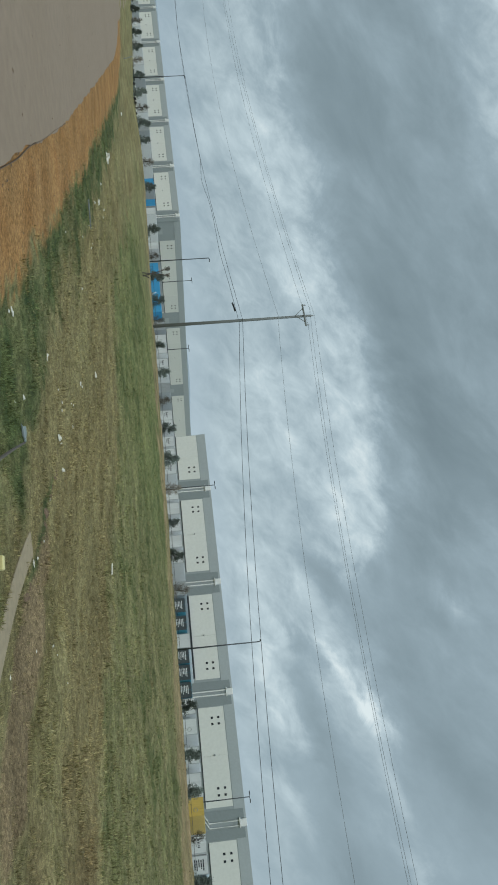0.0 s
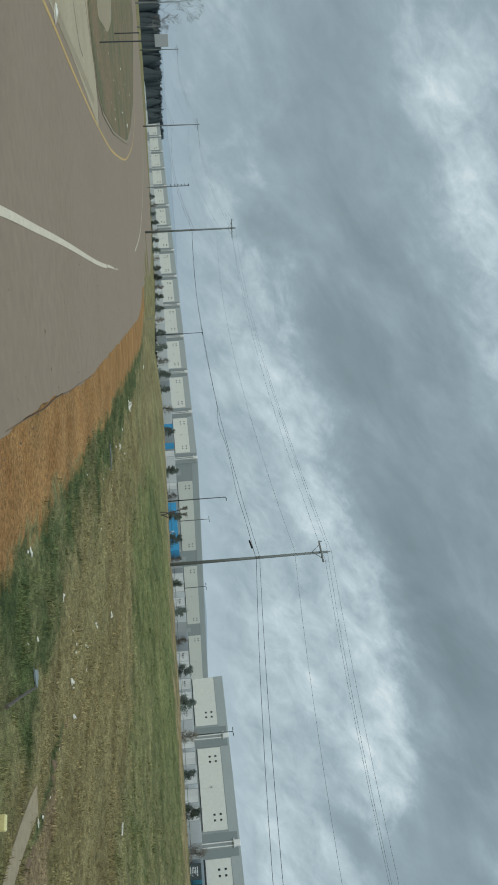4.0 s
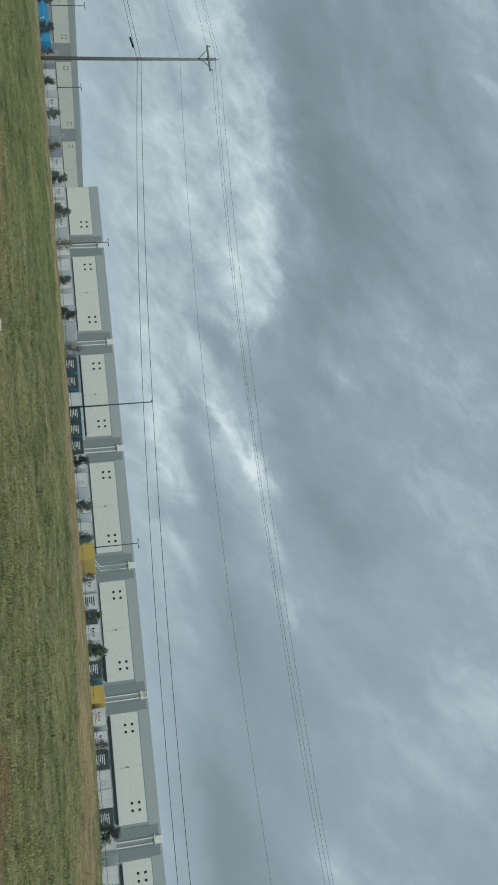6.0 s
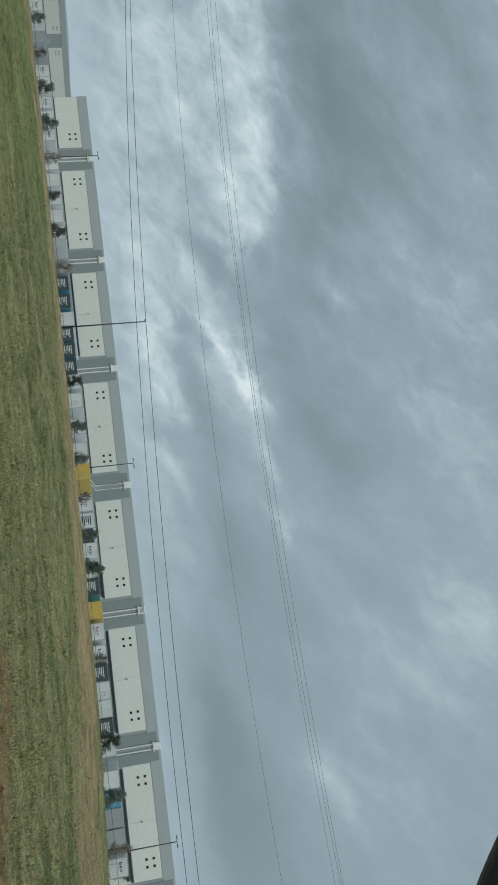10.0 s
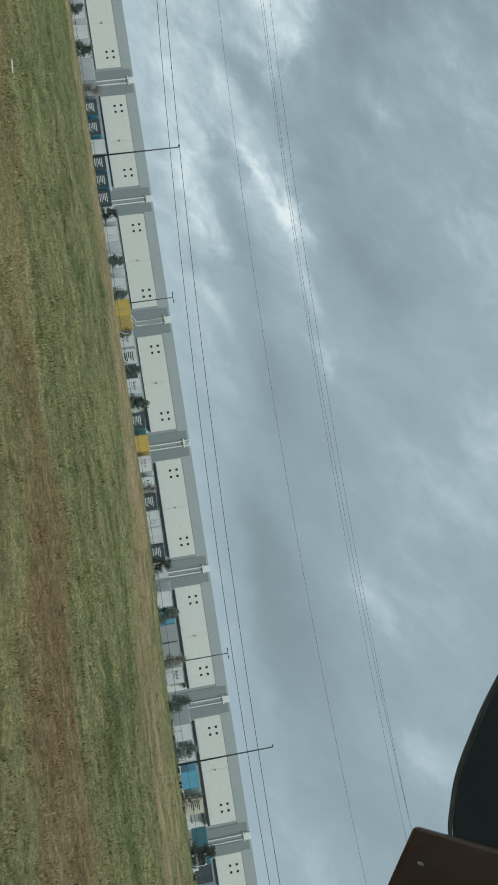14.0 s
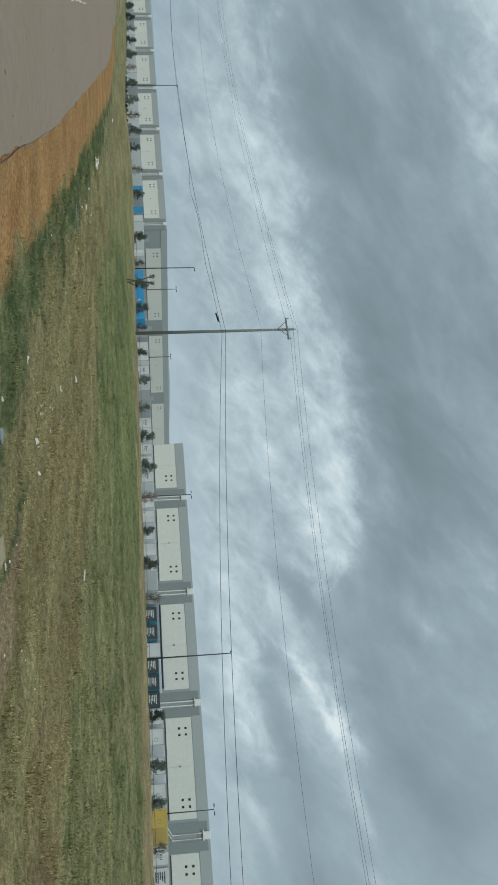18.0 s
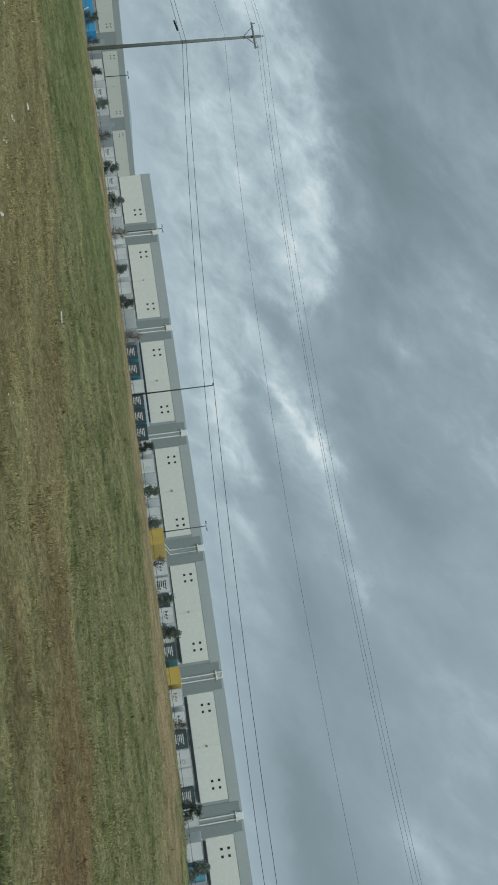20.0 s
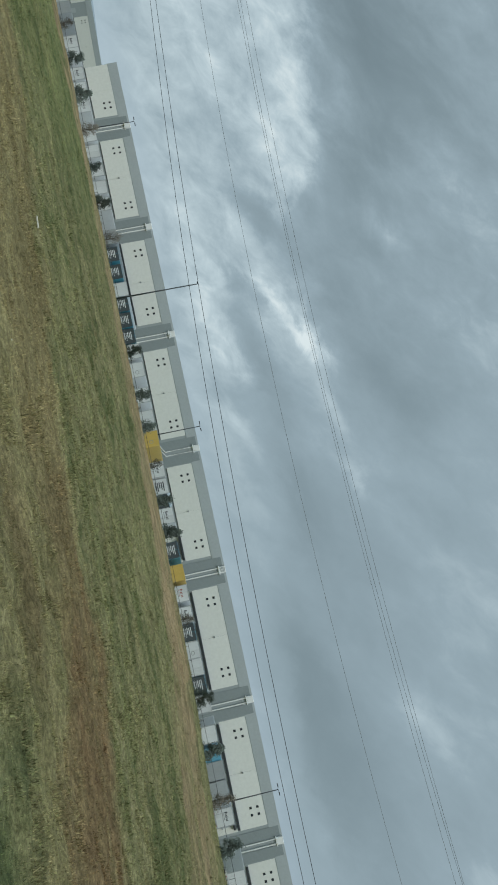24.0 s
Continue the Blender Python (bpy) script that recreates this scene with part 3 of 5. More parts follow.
def sheet(name, xs, y_of_lo, y_of_hi, rows, lift, mat):
    """A draped strip between two border functions over the given x stations."""
    bm = bmesh.new()
    grid = []
    for x in xs:
        a, b = float(y_of_lo(x)), float(y_of_hi(x))
        grid.append([bm.verts.new((x, a + (b - a) * k / rows, float(terrain(x, a + (b - a) * k / rows)) + lift)) for k in range(rows + 1)])
    for p, q in zip(grid, grid[1:]):
        for k in range(rows):
            bm.faces.new((p[k], q[k], q[k + 1], p[k + 1]))
    return part(name, bm, mat, smooth=True)


road = sheet("road", [*np.linspace(-330, -60, 90, endpoint=False), *np.linspace(-60, 20, 240)], lambda x: -70.0, lambda x: float(road_edge(x)) + 0.10 * float(lattice(x, 0.0, 0.9, 61)) + 0.05 * float(lattice(x, 0.0, 3.1, 62)), 60, 0.0, "asphalt")
tagged(road, "wide worn grey-brown asphalt road with a ragged edge", "road", kind="structure")

shoulder = sheet("road_shoulder", list(np.linspace(-330, -96, 120)), lambda x: float(road_edge(x)) - 0.6, lambda x: float(np.interp(x, [-330, -250, -203, -150, -120, -96], [117, 106, 92, 71, 57, 47.0])) + 0.5 * float(lattice(x, 0.0, 0.12, 64)), 14, 0.012, "asphalt")
tagged(shoulder, "flat dusty grey-brown shoulder beside the road", "road shoulder", kind="structure")

# ---- warehouses ----
BAY, ROOF = 26.9, 10.55


def warehouse(name, m, u0, u1, depth, label):
    """A tilt-up warehouse. Local x runs along the front, -y faces the camera, z from the world's zero."""
    w = thing(name, m, label, "warehouse")
    part("wall", box(u0, u1, 0.0, depth, YARD, ROOF - 0.02, 0.05), "wall_grey", w)
    part("parapet", box(u0 - 0.05, u1 + 0.05, -0.08, 0.35, 8.45, ROOF + 0.1), "wall_mid", w)
    part("roof", box(u0 + 0.4, u1 - 0.4, 0.4, depth - 0.4, ROOF - 0.01, ROOF + 0.03), "roof", w)
    return w


def front_bay(w, a, b, turn=None, windows=(0, 1), canopy=None, panel_lo=3.0, panel_hi=8.35):
    t = turn or Matrix.Identity(4)
    step = (b - a) / (2 if b - a < 25 else 4)
    key = ("panel", round(step, 2), panel_lo)
    if key not in MESH:
        MESH[key] = mesh_of("white_panel", box(0.012, step - 0.012, -0.06, 0.05, panel_lo, panel_hi, 0.01))
    for k in range(round((b - a) / step)):
        part("white_panel", MESH[key], "wall_white", w, at=t @ pose(a + k * step, 0, 0))
    if "win" not in MESH:
        MESH["win"] = mesh_of("window", box(-0.235, 0.235, -0.10, -0.05, -0.235, 0.235, 0.02))
        MESH["wlamp"] = mesh_of("wall_lamp", add_box(box(-0.16, 0.16, -0.36, -0.06, -0.10, 0.12, 0.04), -0.05, 0.05, -0.16, -0.05, -0.24, -0.08))
        MESH["shelter"] = mesh_of("dock_shelter", box(-2.0, 2.0, -1.1, -0.06, 1.75, 2.12, 0.05))
    if windows and b - a > 8:
        for c in [(a + 2.95, b - 2.95)[k] for k in windows]:
            for du in (-0.67, 0.67):
                for z in (5.75, 7.1):
                    part("window", MESH["win"], "glass_dark", w, at=t @ pose(c + du, 0, z))
        if len(windows) > 1:
            part("wall_lamp", MESH["wlamp"], "steel_grey", w, at=t @ pose((a + b) / 2, 0, 5.65))
    key = ("dado", round(b - a, 2))
    if key not in MESH:
        MESH[key] = mesh_of("lower_panel", box(0, b - a, -0.05, 0.05, YARD, 2.48, 0.015))
        MESH["dock"] = mesh_of("dock_door", add_box(box(-1.35, 1.35, -0.12, -0.04, -0.3, 2.2, 0.02), -1.5, 1.5, -0.35, -0.05, -0.5, -0.28, 0.03))
    part("lower_panel", MESH[key], "wall_white", w, at=t @ pose(a, 0, 0))
    # thin dark strip along the foot of the white panels
    if not canopy or canopy[0] > 0:
        key = ("foot_strip", round(b - a, 2))
        if key not in MESH:
            MESH[key] = mesh_of("panel_ledge", box(0.1, b - a - 0.1, -0.16, -0.02, 2.86, 2.98, 0.01))
        part("panel_ledge", MESH[key], "canopy_dark", w, at=t @ pose(a, 0, 0))
    if canopy:
        f0, f1, lo = canopy
        for k in range(4):
            if not f0 <= (k + 0.5) / 4 <= f1:
                continue
            part("dock_door", MESH["dock"], "t_silver", w, at=t @ pose(a + (b - a) * (k + 0.5) / 4, 0, 0))
            part("dock_shelter", MESH["shelter"], "canopy_dark", w, at=t @ pose(a + (b - a) * (k + 0.5) / 4, 0, 0))
        part("dock_canopy", box(a + 0.3 + (b - a - 0.6) * f0, a + 0.3 + (b - a - 0.6) * f1, -0.9, -0.18, lo, 2.95, 0.03), "canopy_dark", w, at=t)


def downspouts(w, c, turn=None, cranked=False, barred=False):
    t = turn or Matrix.Identity(4)
    key = "spout_c" if cranked else "spout"
    if key not in MESH:
        bm = bmesh.new()
        for du in (-0.46, 0.46):
            pts = [(du, -0.22, 9.4), (du, -0.22, 3.4), (du - 2.0, -0.22, 2.2)] if cranked else [(du, -0.22, 9.4), (du, -0.22, 1.6)]
            add_tube(bm, pts, 0.13, seg=8)
        MESH[key] = mesh_of("downspout", bm)
        MESH["head"] = mesh_of("conductor_head", add_box(box(-0.68, 0.68, -0.5, -0.1, 9.5, 10.72, 0.05), -0.9, 0.9, -0.56, -0.1, 9.25, 9.48, 0.03))
    part("downspout", MESH[key], "pipe_white", w, at=t @ pose(c, 0, 0))
    if "pilaster" not in MESH:
        MESH["pilaster"] = mesh_of("pilaster", box(-0.95, 0.95, -0.115, 0.02, YARD, 10.25, 0.02))
    for side in (-1.75, 1.75):
        part("pilaster", MESH["pilaster"], "wall_dark", w, at=t @ pose(c + side, 0, 0))
    part("conductor_head", MESH["head"], "pipe_white", w, at=t @ pose(c, 0, 0))
    if barred:
        for k in range(4):
            part("head_slot", box(-0.48, 0.48, -0.53, -0.49, 9.68 + 0.25 * k, 9.80 + 0.25 * k), "steel_grey", w, at=t @ pose(c, 0, 0))


MESH = {}
right_house = warehouse("warehouse", pose(0, 175.8, 0), -136.3, 230.0, 150.0, "long grey and white concrete warehouse with paired downspouts")
right_caps = [-39.85 + 26.38 * k for k in range(-3, 3)] + [39.7 + 27.6 * k for k in range(8)]
front_bay(right_house, -136.2, right_caps[0] - 3.3, windows=(1,))
for k, (c, after) in enumerate(zip(right_caps, right_caps[1:])):
    downspouts(right_house, c, cranked=(k == 3), barred=(k == 4))
    front_bay(right_house, c + 2.9, after - 3.3, canopy={0: None, 2: None, 3: (0.70, 1, 2.50)}.get(k, (0, 1, 2.50)))

left_turn = pose(0, 0, 0, 0, 0, 3.08)
left_house = warehouse("warehouse", left_turn @ pose(-226.75, 197.2, 0, 0, -0.38, 0) @ pose(226.75, 0, 0), -592.0, -226.75, 170.0, "long far grey and white warehouse with a wide end wall")
left_caps = [-229.1 - BAY * k for k in range(0, 14)]
for k, c in enumerate(left_caps):
    downspouts(left_house, c)
    if c - BAY > -592:
        front_bay(left_house, c - BAY + 3.3, c - 3.3, canopy=None if k in (0, 9) else (0, 1, 2.50))
end_turn = pose(-226.75, 0, 0, 0, 0, 90)
for a, b in ((8.8, 45.4), (54.5, 90.7), (98.8, 135.0)):
    front_bay(left_house, a, b, turn=end_turn)
for c in (4.4, 50.0, 94.7):
    part("vent_panel", box(c - 1.3, c + 1.3, -0.06, 0.02, 2.6, 4.3, 0.02), "wall_mid", left_house, at=end_turn)
part("parapet", box(0.5, 170, -0.08, 0.35, 8.45, ROOF + 0.1), "wall_mid", left_house, at=end_turn)

# ---- utility poles and lines ----


def utility_pole(x, y, top, arm_turn, label, reach=1.25):
    z0 = float(terrain(x, y)) - 0.2
    p = thing("utility_pole", pose(x, y, z0), label, "utility pole", "poles along the road")
    h = top - z0
    part("pole", tube([(0, 0, 0), (0.02, 0, h * 0.5), (0, 0, h)], 0.13 * reach, 0.085 * reach, 10), "wood_pole", p, smooth=True)
    turn = pose(0, 0, 0, 0, 0, arm_turn)
    part("crossarm", box(-reach, reach, -0.2, -0.1, h - 0.75, h - 0.6, 0.01), "wood_pole", p, at=turn)
    for s in (-1, 1):
        part("brace", tube([(s * 0.6 * reach, -0.16, h - 0.75), (0, -0.16, h - 1.5)], 0.03, seg=6), "wood_pole", p, at=turn)
    for u in (0.1 - reach, reach - 0.1, 0.0):
        z = h - 0.6 if u else h
        bm = tube([(u, -0.15 if u else 0, z), (u, -0.15 if u else 0, z + 0.1)], 0.03, seg=8)
        add_tube(bm, [(u, -0.15 if u else 0, z + 0.08), (u, -0.15 if u else 0, z + 0.22)], 0.07, 0.05, 8)
        part("insulator", bm, "porcelain", p, at=turn)
    return p


def wire(name, a, b, sag, r, label, mat="wire", steps=28, loops=()):
    """A hanging line from a to b; loops: slack places, as the share of the span, their width and their drop."""
    pts = []
    steps = steps * (4 if loops else 1)
    for i in range(steps + 1):
        t = i / steps
        p = Vector(a).lerp(Vector(b), t)
        p.z -= sag * 4 * t * (1 - t) + sum(drop * math.exp(-((t - c) / w) ** 2) for c, w, drop in loops)
        pts.append(p)
    ob = part(name, tube(pts, r, seg=5), mat, smooth=True)
    return tagged(ob, label, "cable", "overhead lines")


# x, y, top, and the two heights at which the telephone cables hang
ENDS = [(34.0, 55.0, 16.2, 7.15, 6.45), (-55.6, 55.0, 16.1, 9.54, 9.20), (-150.0, 62.0, 16.85, 8.9, 8.7), (-259.0, 74.0, 16.9, 9.2, 8.8), (-376.0, 77.0, 16.0, 8.8, 8.3)]
for x, y, z, _, _ in ENDS:
    utility_pole(x, y, z, 8.0 if x > -100 else 80.0, "weathered grey wooden utility pole with a crossarm", 1.25 if x > -100 else 1.7)
far_pole = thing("utility_pole", pose(-238.0, 85.0, -0.6), "slender far pole with a column of insulators", "utility pole", "poles along the road")
part("pole", tube([(0, 0, 0), (0, 0, 12.8)], 0.16, 0.10, 8), "wood_pole", far_pole)
for k in range(6):
    part("insulator", tube([(-0.7, -0.3, 12.5 - 1.0 * k), (0.7, -0.3, 12.55 - 1.0 * k)], 0.13, 0.13, 6), "steel_dark", far_pole)
# for each line: offset across the poles, and for the two near spans the end heights and the sag
LINES = [(1.1, (15.88, 15.90, 1.54), (15.90, 16.2, 1.22)), (-1.1, (16.10, 15.85, 1.93), (15.80, 15.9, 1.12)), (0.0, (16.10, 16.42, 1.58), (16.42, 16.9, 1.40)), (-0.2, (12.46, 12.96, 1.74), (13.02, 13.4, 1.84))]
CABLES = [((6.64, 9.68, 1.33), (9.66, 8.78, 1.60), ()), ((6.08, 9.37, 1.61), (9.28, 8.74, 1.28), ((0.25, 0.032, 0.34), (0.11, 0.04, 0.16), (0.66, 0.1, 0.12)))]
for k, ((x0, y0, z0, c0, d0), (x1, y1, z1, c1, d1)) in enumerate(zip(ENDS, ENDS[1:])):
    t = (math.hypot(x1 - x0, y1 - y0) / 90.0) ** 2
    for off, *near in LINES:
        a, b, sag = near[k] if k < 2 else (z0 - 3.0, z1 - 3.0, 1.6 * t) if off == -0.2 else (z0 - 0.3, z1 - 0.3, 1.3 * t)
        wire("power_line", (x0, y0 + off, a), (x1, y1 + off, b), sag, 0.0115, "thin overhead neutral line" if off == -0.2 else "thin high overhead power line", "line")
    for *near, loops in CABLES:
        a, b, sag = near[k] if k < 2 else (c0 + 0.2, c1, 1.4 * t) if not loops else (d0, d1, 1.4 * t)
        wire("telephone_cable", (x0, y0 - 0.2, a), (x1, y1 - 0.2, b), sag, 0.018, "black overhead telephone cable", loops=loops if k == 1 else ())
splice = part("cable_splice", tube([(-56.8, 54.9, 9.12), (-57.9, 54.95, 8.98)], 0.085, 0.085, 8), "wire")
tagged(splice, "black cable splice closure hung on the telephone cable", "cable splice")


# ---- yard lamps ----
def yard_lamp(x, y, top, heads, label):
    p = thing("yard_lamp", pose(x, y, YARD), label, "lamp post", "yard lamps")
    h = top - YARD
    part("pole", tube([(0, 0, 0), (0, 0, h)], 0.13, 0.08, 8), "steel_dark", p, smooth=True)
    part("base", tube([(0, 0, 0), (0, 0, 0.6)], 0.3, 0.3, 10), "concrete", p)
    for s in heads:
        part("arm", tube([(0, 0, h - 0.1), (s * 0.5, 0, h)], 0.04, seg=6), "steel_dark", p)
        part("lamp_head", box(min(s * 0.4, s * 1.0), max(s * 0.4, s * 1.0), -0.2, 0.2, h - 0.07, h + 0.09, 0.03), "steel_dark", p)
    return p


for x in (-200.4, -131.4, -49.0, 32.5):
    yard_lamp(x, 112.0, 12.4, (1,) if x < -100 else (-0.3,), "tall dark single-arm yard lamp on a concrete base")
for x in (-176.5, -150.9, -107.8, -40.0, 27.6):
    yard_lamp(x, 158.0, 8.2 if x == -150.9 else 10.9, (-1, 1), "dark twin-head yard lamp before the warehouse")


# ---- trailers ----
def trailer_meshes():
    T = {}
    T["body"] = mesh_of("body", box(-1.3, 1.3, 0, 16.1, 1.15, 4.1, 0.05))
    bm = bmesh.new()
    for x0, x1, z0, z1 in ((-1.3, -1.2, 1.1, 4.1), (1.2, 1.3, 1.1, 4.1), (-1.2, 1.2, 4.0, 4.1), (-1.2, 1.2, 1.02, 1.16)):
        add_box(bm, x0, x1, -0.05, 0.03, z0, z1, 0.01)
    T["frame"] = mesh_of("rear_frame", bm)
    T["door"] = mesh_of("door", box(0.02, 1.18, -0.035, 0.02, 1.18, 3.98, 0.012))
    bm = tube([(0.35, -0.06, 1.15), (0.35, -0.06, 4.0)], 0.018, seg=6)
    add_tube(bm, [(0.75, -0.06, 1.15), (0.75, -0.06, 4.0)], 0.018, seg=6)
    T["rod"] = mesh_of("lock_rod", bm)
    T["lamp"] = mesh_of("tail_lamp", box(-0.12, 0.12, -0.07, -0.04, 1.04, 1.12, 0.01))
    bm = box(-1.15, 1.15, 0.1, 0.2, 0.45, 0.57, 0.01)
    add_box(bm, -0.6, -0.5, 0.1, 0.2, 0.5, 1.1)
    add_box(bm, 0.5, 0.6, 0.1, 0.2, 0.5, 1.1)
    T["bumper"] = mesh_of("bumper", bm)
    bm = bmesh.new()
    for r0, r1, y0, y1 in ((0.50, 0.50, -0.12, 0.12), (0.28, 0.28, -0.13, 0.13)):
        add_tube(bm, [(y0, 0, 0), (y1, 0, 0)], r0, r1, 14)
    T["wheel"] = mesh_of("wheel", bm)
    bm = box(-0.95, -0.85, 12.4, 12.52, 0.0, 1.15)
    add_box(bm, 0.85, 0.95, 12.4, 12.52, 0.0, 1.15)
    T["gear"] = mesh_of("landing_gear", bm)
    bm = bmesh.new()
    for i in range(5):
        z = 3.3 - i * 0.32
        add_box(bm, -0.8 + 0.1 * (i % 2), 0.75 - 0.25 * (i % 3), -0.046, -0.037, z, z + 0.17)
    T["text"] = mesh_of("lettering", bm)
    bm = bmesh.new()
    for i in range(16):
        a0, a1 = i * math.tau / 16, (i + 1) * math.tau / 16
        add_tube(bm, [(0.45 + 0.30 * math.cos(a0), -0.04, 2.85 + 0.30 * math.sin(a0)), (0.45 + 0.30 * math.cos(a1), -0.04, 2.85 + 0.30 * math.sin(a1))], 0.045, seg=4)
    T["logo"] = mesh_of("emblem", bm)
    bm = bmesh.new()
    for i, (w, h) in enumerate(((0.16, 0.46), (0.10, 0.30), (0.17, 0.30), (0.08, 0.44), (0.15, 0.30), (0.11, 0.36))):
        add_box(bm, -0.72 + i * 0.23, -0.72 + i * 0.23 + w, -0.046, -0.037, 2.75, 2.75 + h)
    add_box(bm, -0.70, 0.35, -0.046, -0.037, 2.52, 2.58)
    T["wordmark"] = mesh_of("wordmark", bm)
    return T


TR = trailer_meshes()
SKIN = {"w": ("t_white", "white"), "d": ("t_dark", "charcoal"), "y": ("t_yellow", "yellow"), "b": ("t_blue", "blue"), "c": ("t_cyan", "light blue"), "s": ("t_silver", "silver"), "k": ("t_cream", "cream")}


def trailer(x, y, kind, mark="", low=0.0):
    mat, word = SKIN[kind]
    t = thing("trailer", pose(x, y, float(yard_z(x)), 0, 0, random.uniform(-0.6, 0.6)), word + " box trailer parked in the yard with closed rear doors", "trailer", "trailers in the yard")

    drop = Matrix.Translation((0, 0, 1.15)) @ Matrix.Diagonal((1, 1, (2.95 - low) / 2.95, 1)) @ Matrix.Translation((0, 0, -1.15))

    def p(n, key, m, at=None):
        if key in ("body", "frame", "door", "rod", "text", "logo", "wordmark"):
            at = drop @ (at or Matrix.Identity(4))
        me = TR[key] if m is None else MESH.setdefault((key, m), None) or TR[key].copy()
        if m is not None:
            MESH[(key, m)] = me
        return part(n, me, m, t, at=at)
    p("body", "body", "t_teal" if kind == "d" else "t_silver" if kind == "b" and x > -200 and x != -137.6 else mat)
    p("rear_frame", "frame", mat if kind != "w" else "t_silver")
    p("lock_rod", "rod", mat)
    p("door", "door", mat)
    p("door", "door", mat, pose(-1.2, 0, 0))
    p("lock_rod", "rod", mat, pose(-1.1, 0, 0))
    for s in (-0.9, 0.9):
        p("tail_lamp", "lamp", "red_lamp", pose(s, 0, 0))
    p("bumper", "bumper", "steel_grey")
    p("landing_gear", "gear", "steel_dark")
    for yy in (1.6, 2.9):
        for s in (-1.1, 1.1):
            p("wheel", "wheel", "tyre", pose(s, yy, 0.5))
    if mark == "t":
        p("lettering", "text", "mark_dark" if kind != "d" else "t_white")
    elif mark == "o":
        p("emblem", "logo", "steel_grey")
    elif mark == "w":
        p("wordmark", "wordmark", "mark_dark")
    elif mark == "r":
        p("wordmark", "wordmark", "mark_red")
    return t


# along the yard: place, skin and mark of each trailer
ROW = [(-102.3, "w", "w"), (-99.0, "w", ""), (-95.4, "w", "w"), (-89.6, "w", ""), (-86.2, "w", ""), (-82.7, "w", ""), (-79.0, "w", ""), (-75.9, "w", ""),
       (-69.7, "s", ""), (-66.4, "d", "t"), (-62.9, "d", "t"), (-59.8, "w", ""), (-57.0, "d", "t"), (-54.1, "d", "t"), (-51.3, "d", "t"),
       (-48.4, "w", ""), (-45.1, "w", "o"), (-40.7, "w", ""), (-36.8, "w", "o"), (-33.2, "y", "o"),
       (-27.9, "w", "w"), (-25.2, "w", "t"), (-22.5, "d", ""), (-20.3, "w", "w"), (-14.8, "d", "t"), (-11.2, "y", ""),
       (-7.9, "w", "r"), (-4.6, "w", "w"), (-1.9, "d", "t"), (0.8, "w", "o"), (3.4, "w", ""), (6.1, "d", "t"), (8.9, "w", ""),
       (13.4, "w", ""), (16.6, "c", ""), (18.6, "s", ""), (21.4, "s", ""), (25.2, "w", "w"), (34.0, "w", ""), (37.2, "w", "w"), (41.2, "c", ""), (45.0, "k", "t"), (55.4, "d", ""), (61.0, "w", "")]
for x, k, mk in ROW:
    trailer(x, 133.0 + random.uniform(-0.4, 0.4), k, mk, 0.45 if k in "dc" else 0.05 if x < -12 else 0.3)
LEFT_ROW = [(-187.6, "b", ""), (-178.9, "b", ""), (-175.0, "w", ""), (-162.2, "w", ""), (-157.2, "s", ""), (-134.5, "s", ""), (-130.5, "w", "o"),
            (-196.0, "w", ""), (-205.0, "w", ""), (-212.0, "s", ""), (-221.0, "w", ""), (-230.0, "w", ""), (-238.0, "s", ""), (-247.0, "w", ""), (-258.0, "w", ""), (-270.0, "w", ""), (-284.0, "s", ""), (-300.0, "w", ""),
            (-127.0, "w", ""), (-123.6, "w", "w"), (-116.0, "s", ""), (-109.0, "w", "w"), (-106.0, "w", "")]
LEFT_ROW += [(-316 - 13.5 * k - 3 * (k % 3), "ws"[k % 4 == 2], "") for k in range(19)]
for x, k, mk in LEFT_ROW:
    trailer(x, 133.0 + random.uniform(-0.4, 0.4), k, mk)


def yard_tractor(x, y):
    """A short white terminal tractor, seen from the front."""
    t = thing("yard_tractor", pose(x, y, YARD), "small white yard tractor with dark windows parked by the fence", "truck")
    part("frame", box(-0.5, 0.5, 0.2, 4.4, 0.55, 0.95, 0.03), "steel_dark", t)
    part("cab", box(-1.15, 0.75, 0.3, 1.9, 0.95, 3.05, 0.12), "t_white", t)
    part("hood", box(0.75, 1.2, 0.1, 2.1, 0.8, 1.75, 0.08), "t_white", t)
    part("windscreen", box(-1.0, 0.6, 0.26, 0.32, 1.95, 2.85, 0.03), "glass_dark", t)
    part("side_window", box(-1.17, -1.13, 0.6, 1.6, 1.95, 2.8, 0.01), "glass_dark", t)
    part("grille", box(-0.8, 0.4, 0.25, 0.31, 1.05, 1.6, 0.02), "steel_dark", t)
    part("bumper", box(-1.2, 1.2, 0.0, 0.22, 0.45, 0.8, 0.04), "steel_grey", t)
    for u in (-0.95, 0.95):
        part("headlamp", box(u - 0.14, u + 0.14, -0.02, 0.06, 0.85, 1.02, 0.02), "pipe_white", t)
        for v in (0.9, 3.6):
            part("wheel", TR["wheel"].copy(), "tyre", t, at=pose(u * 1.02, v, 0.5))
    part("mirror", box(-1.42, -1.28, 0.3, 0.38, 1.9, 2.4, 0.02), "steel_dark", t)
    part("beacon", tube([(0, 1.1, 3.05), (0, 1.1, 3.2)], 0.08, 0.06, 8), "paint_yellow", t)


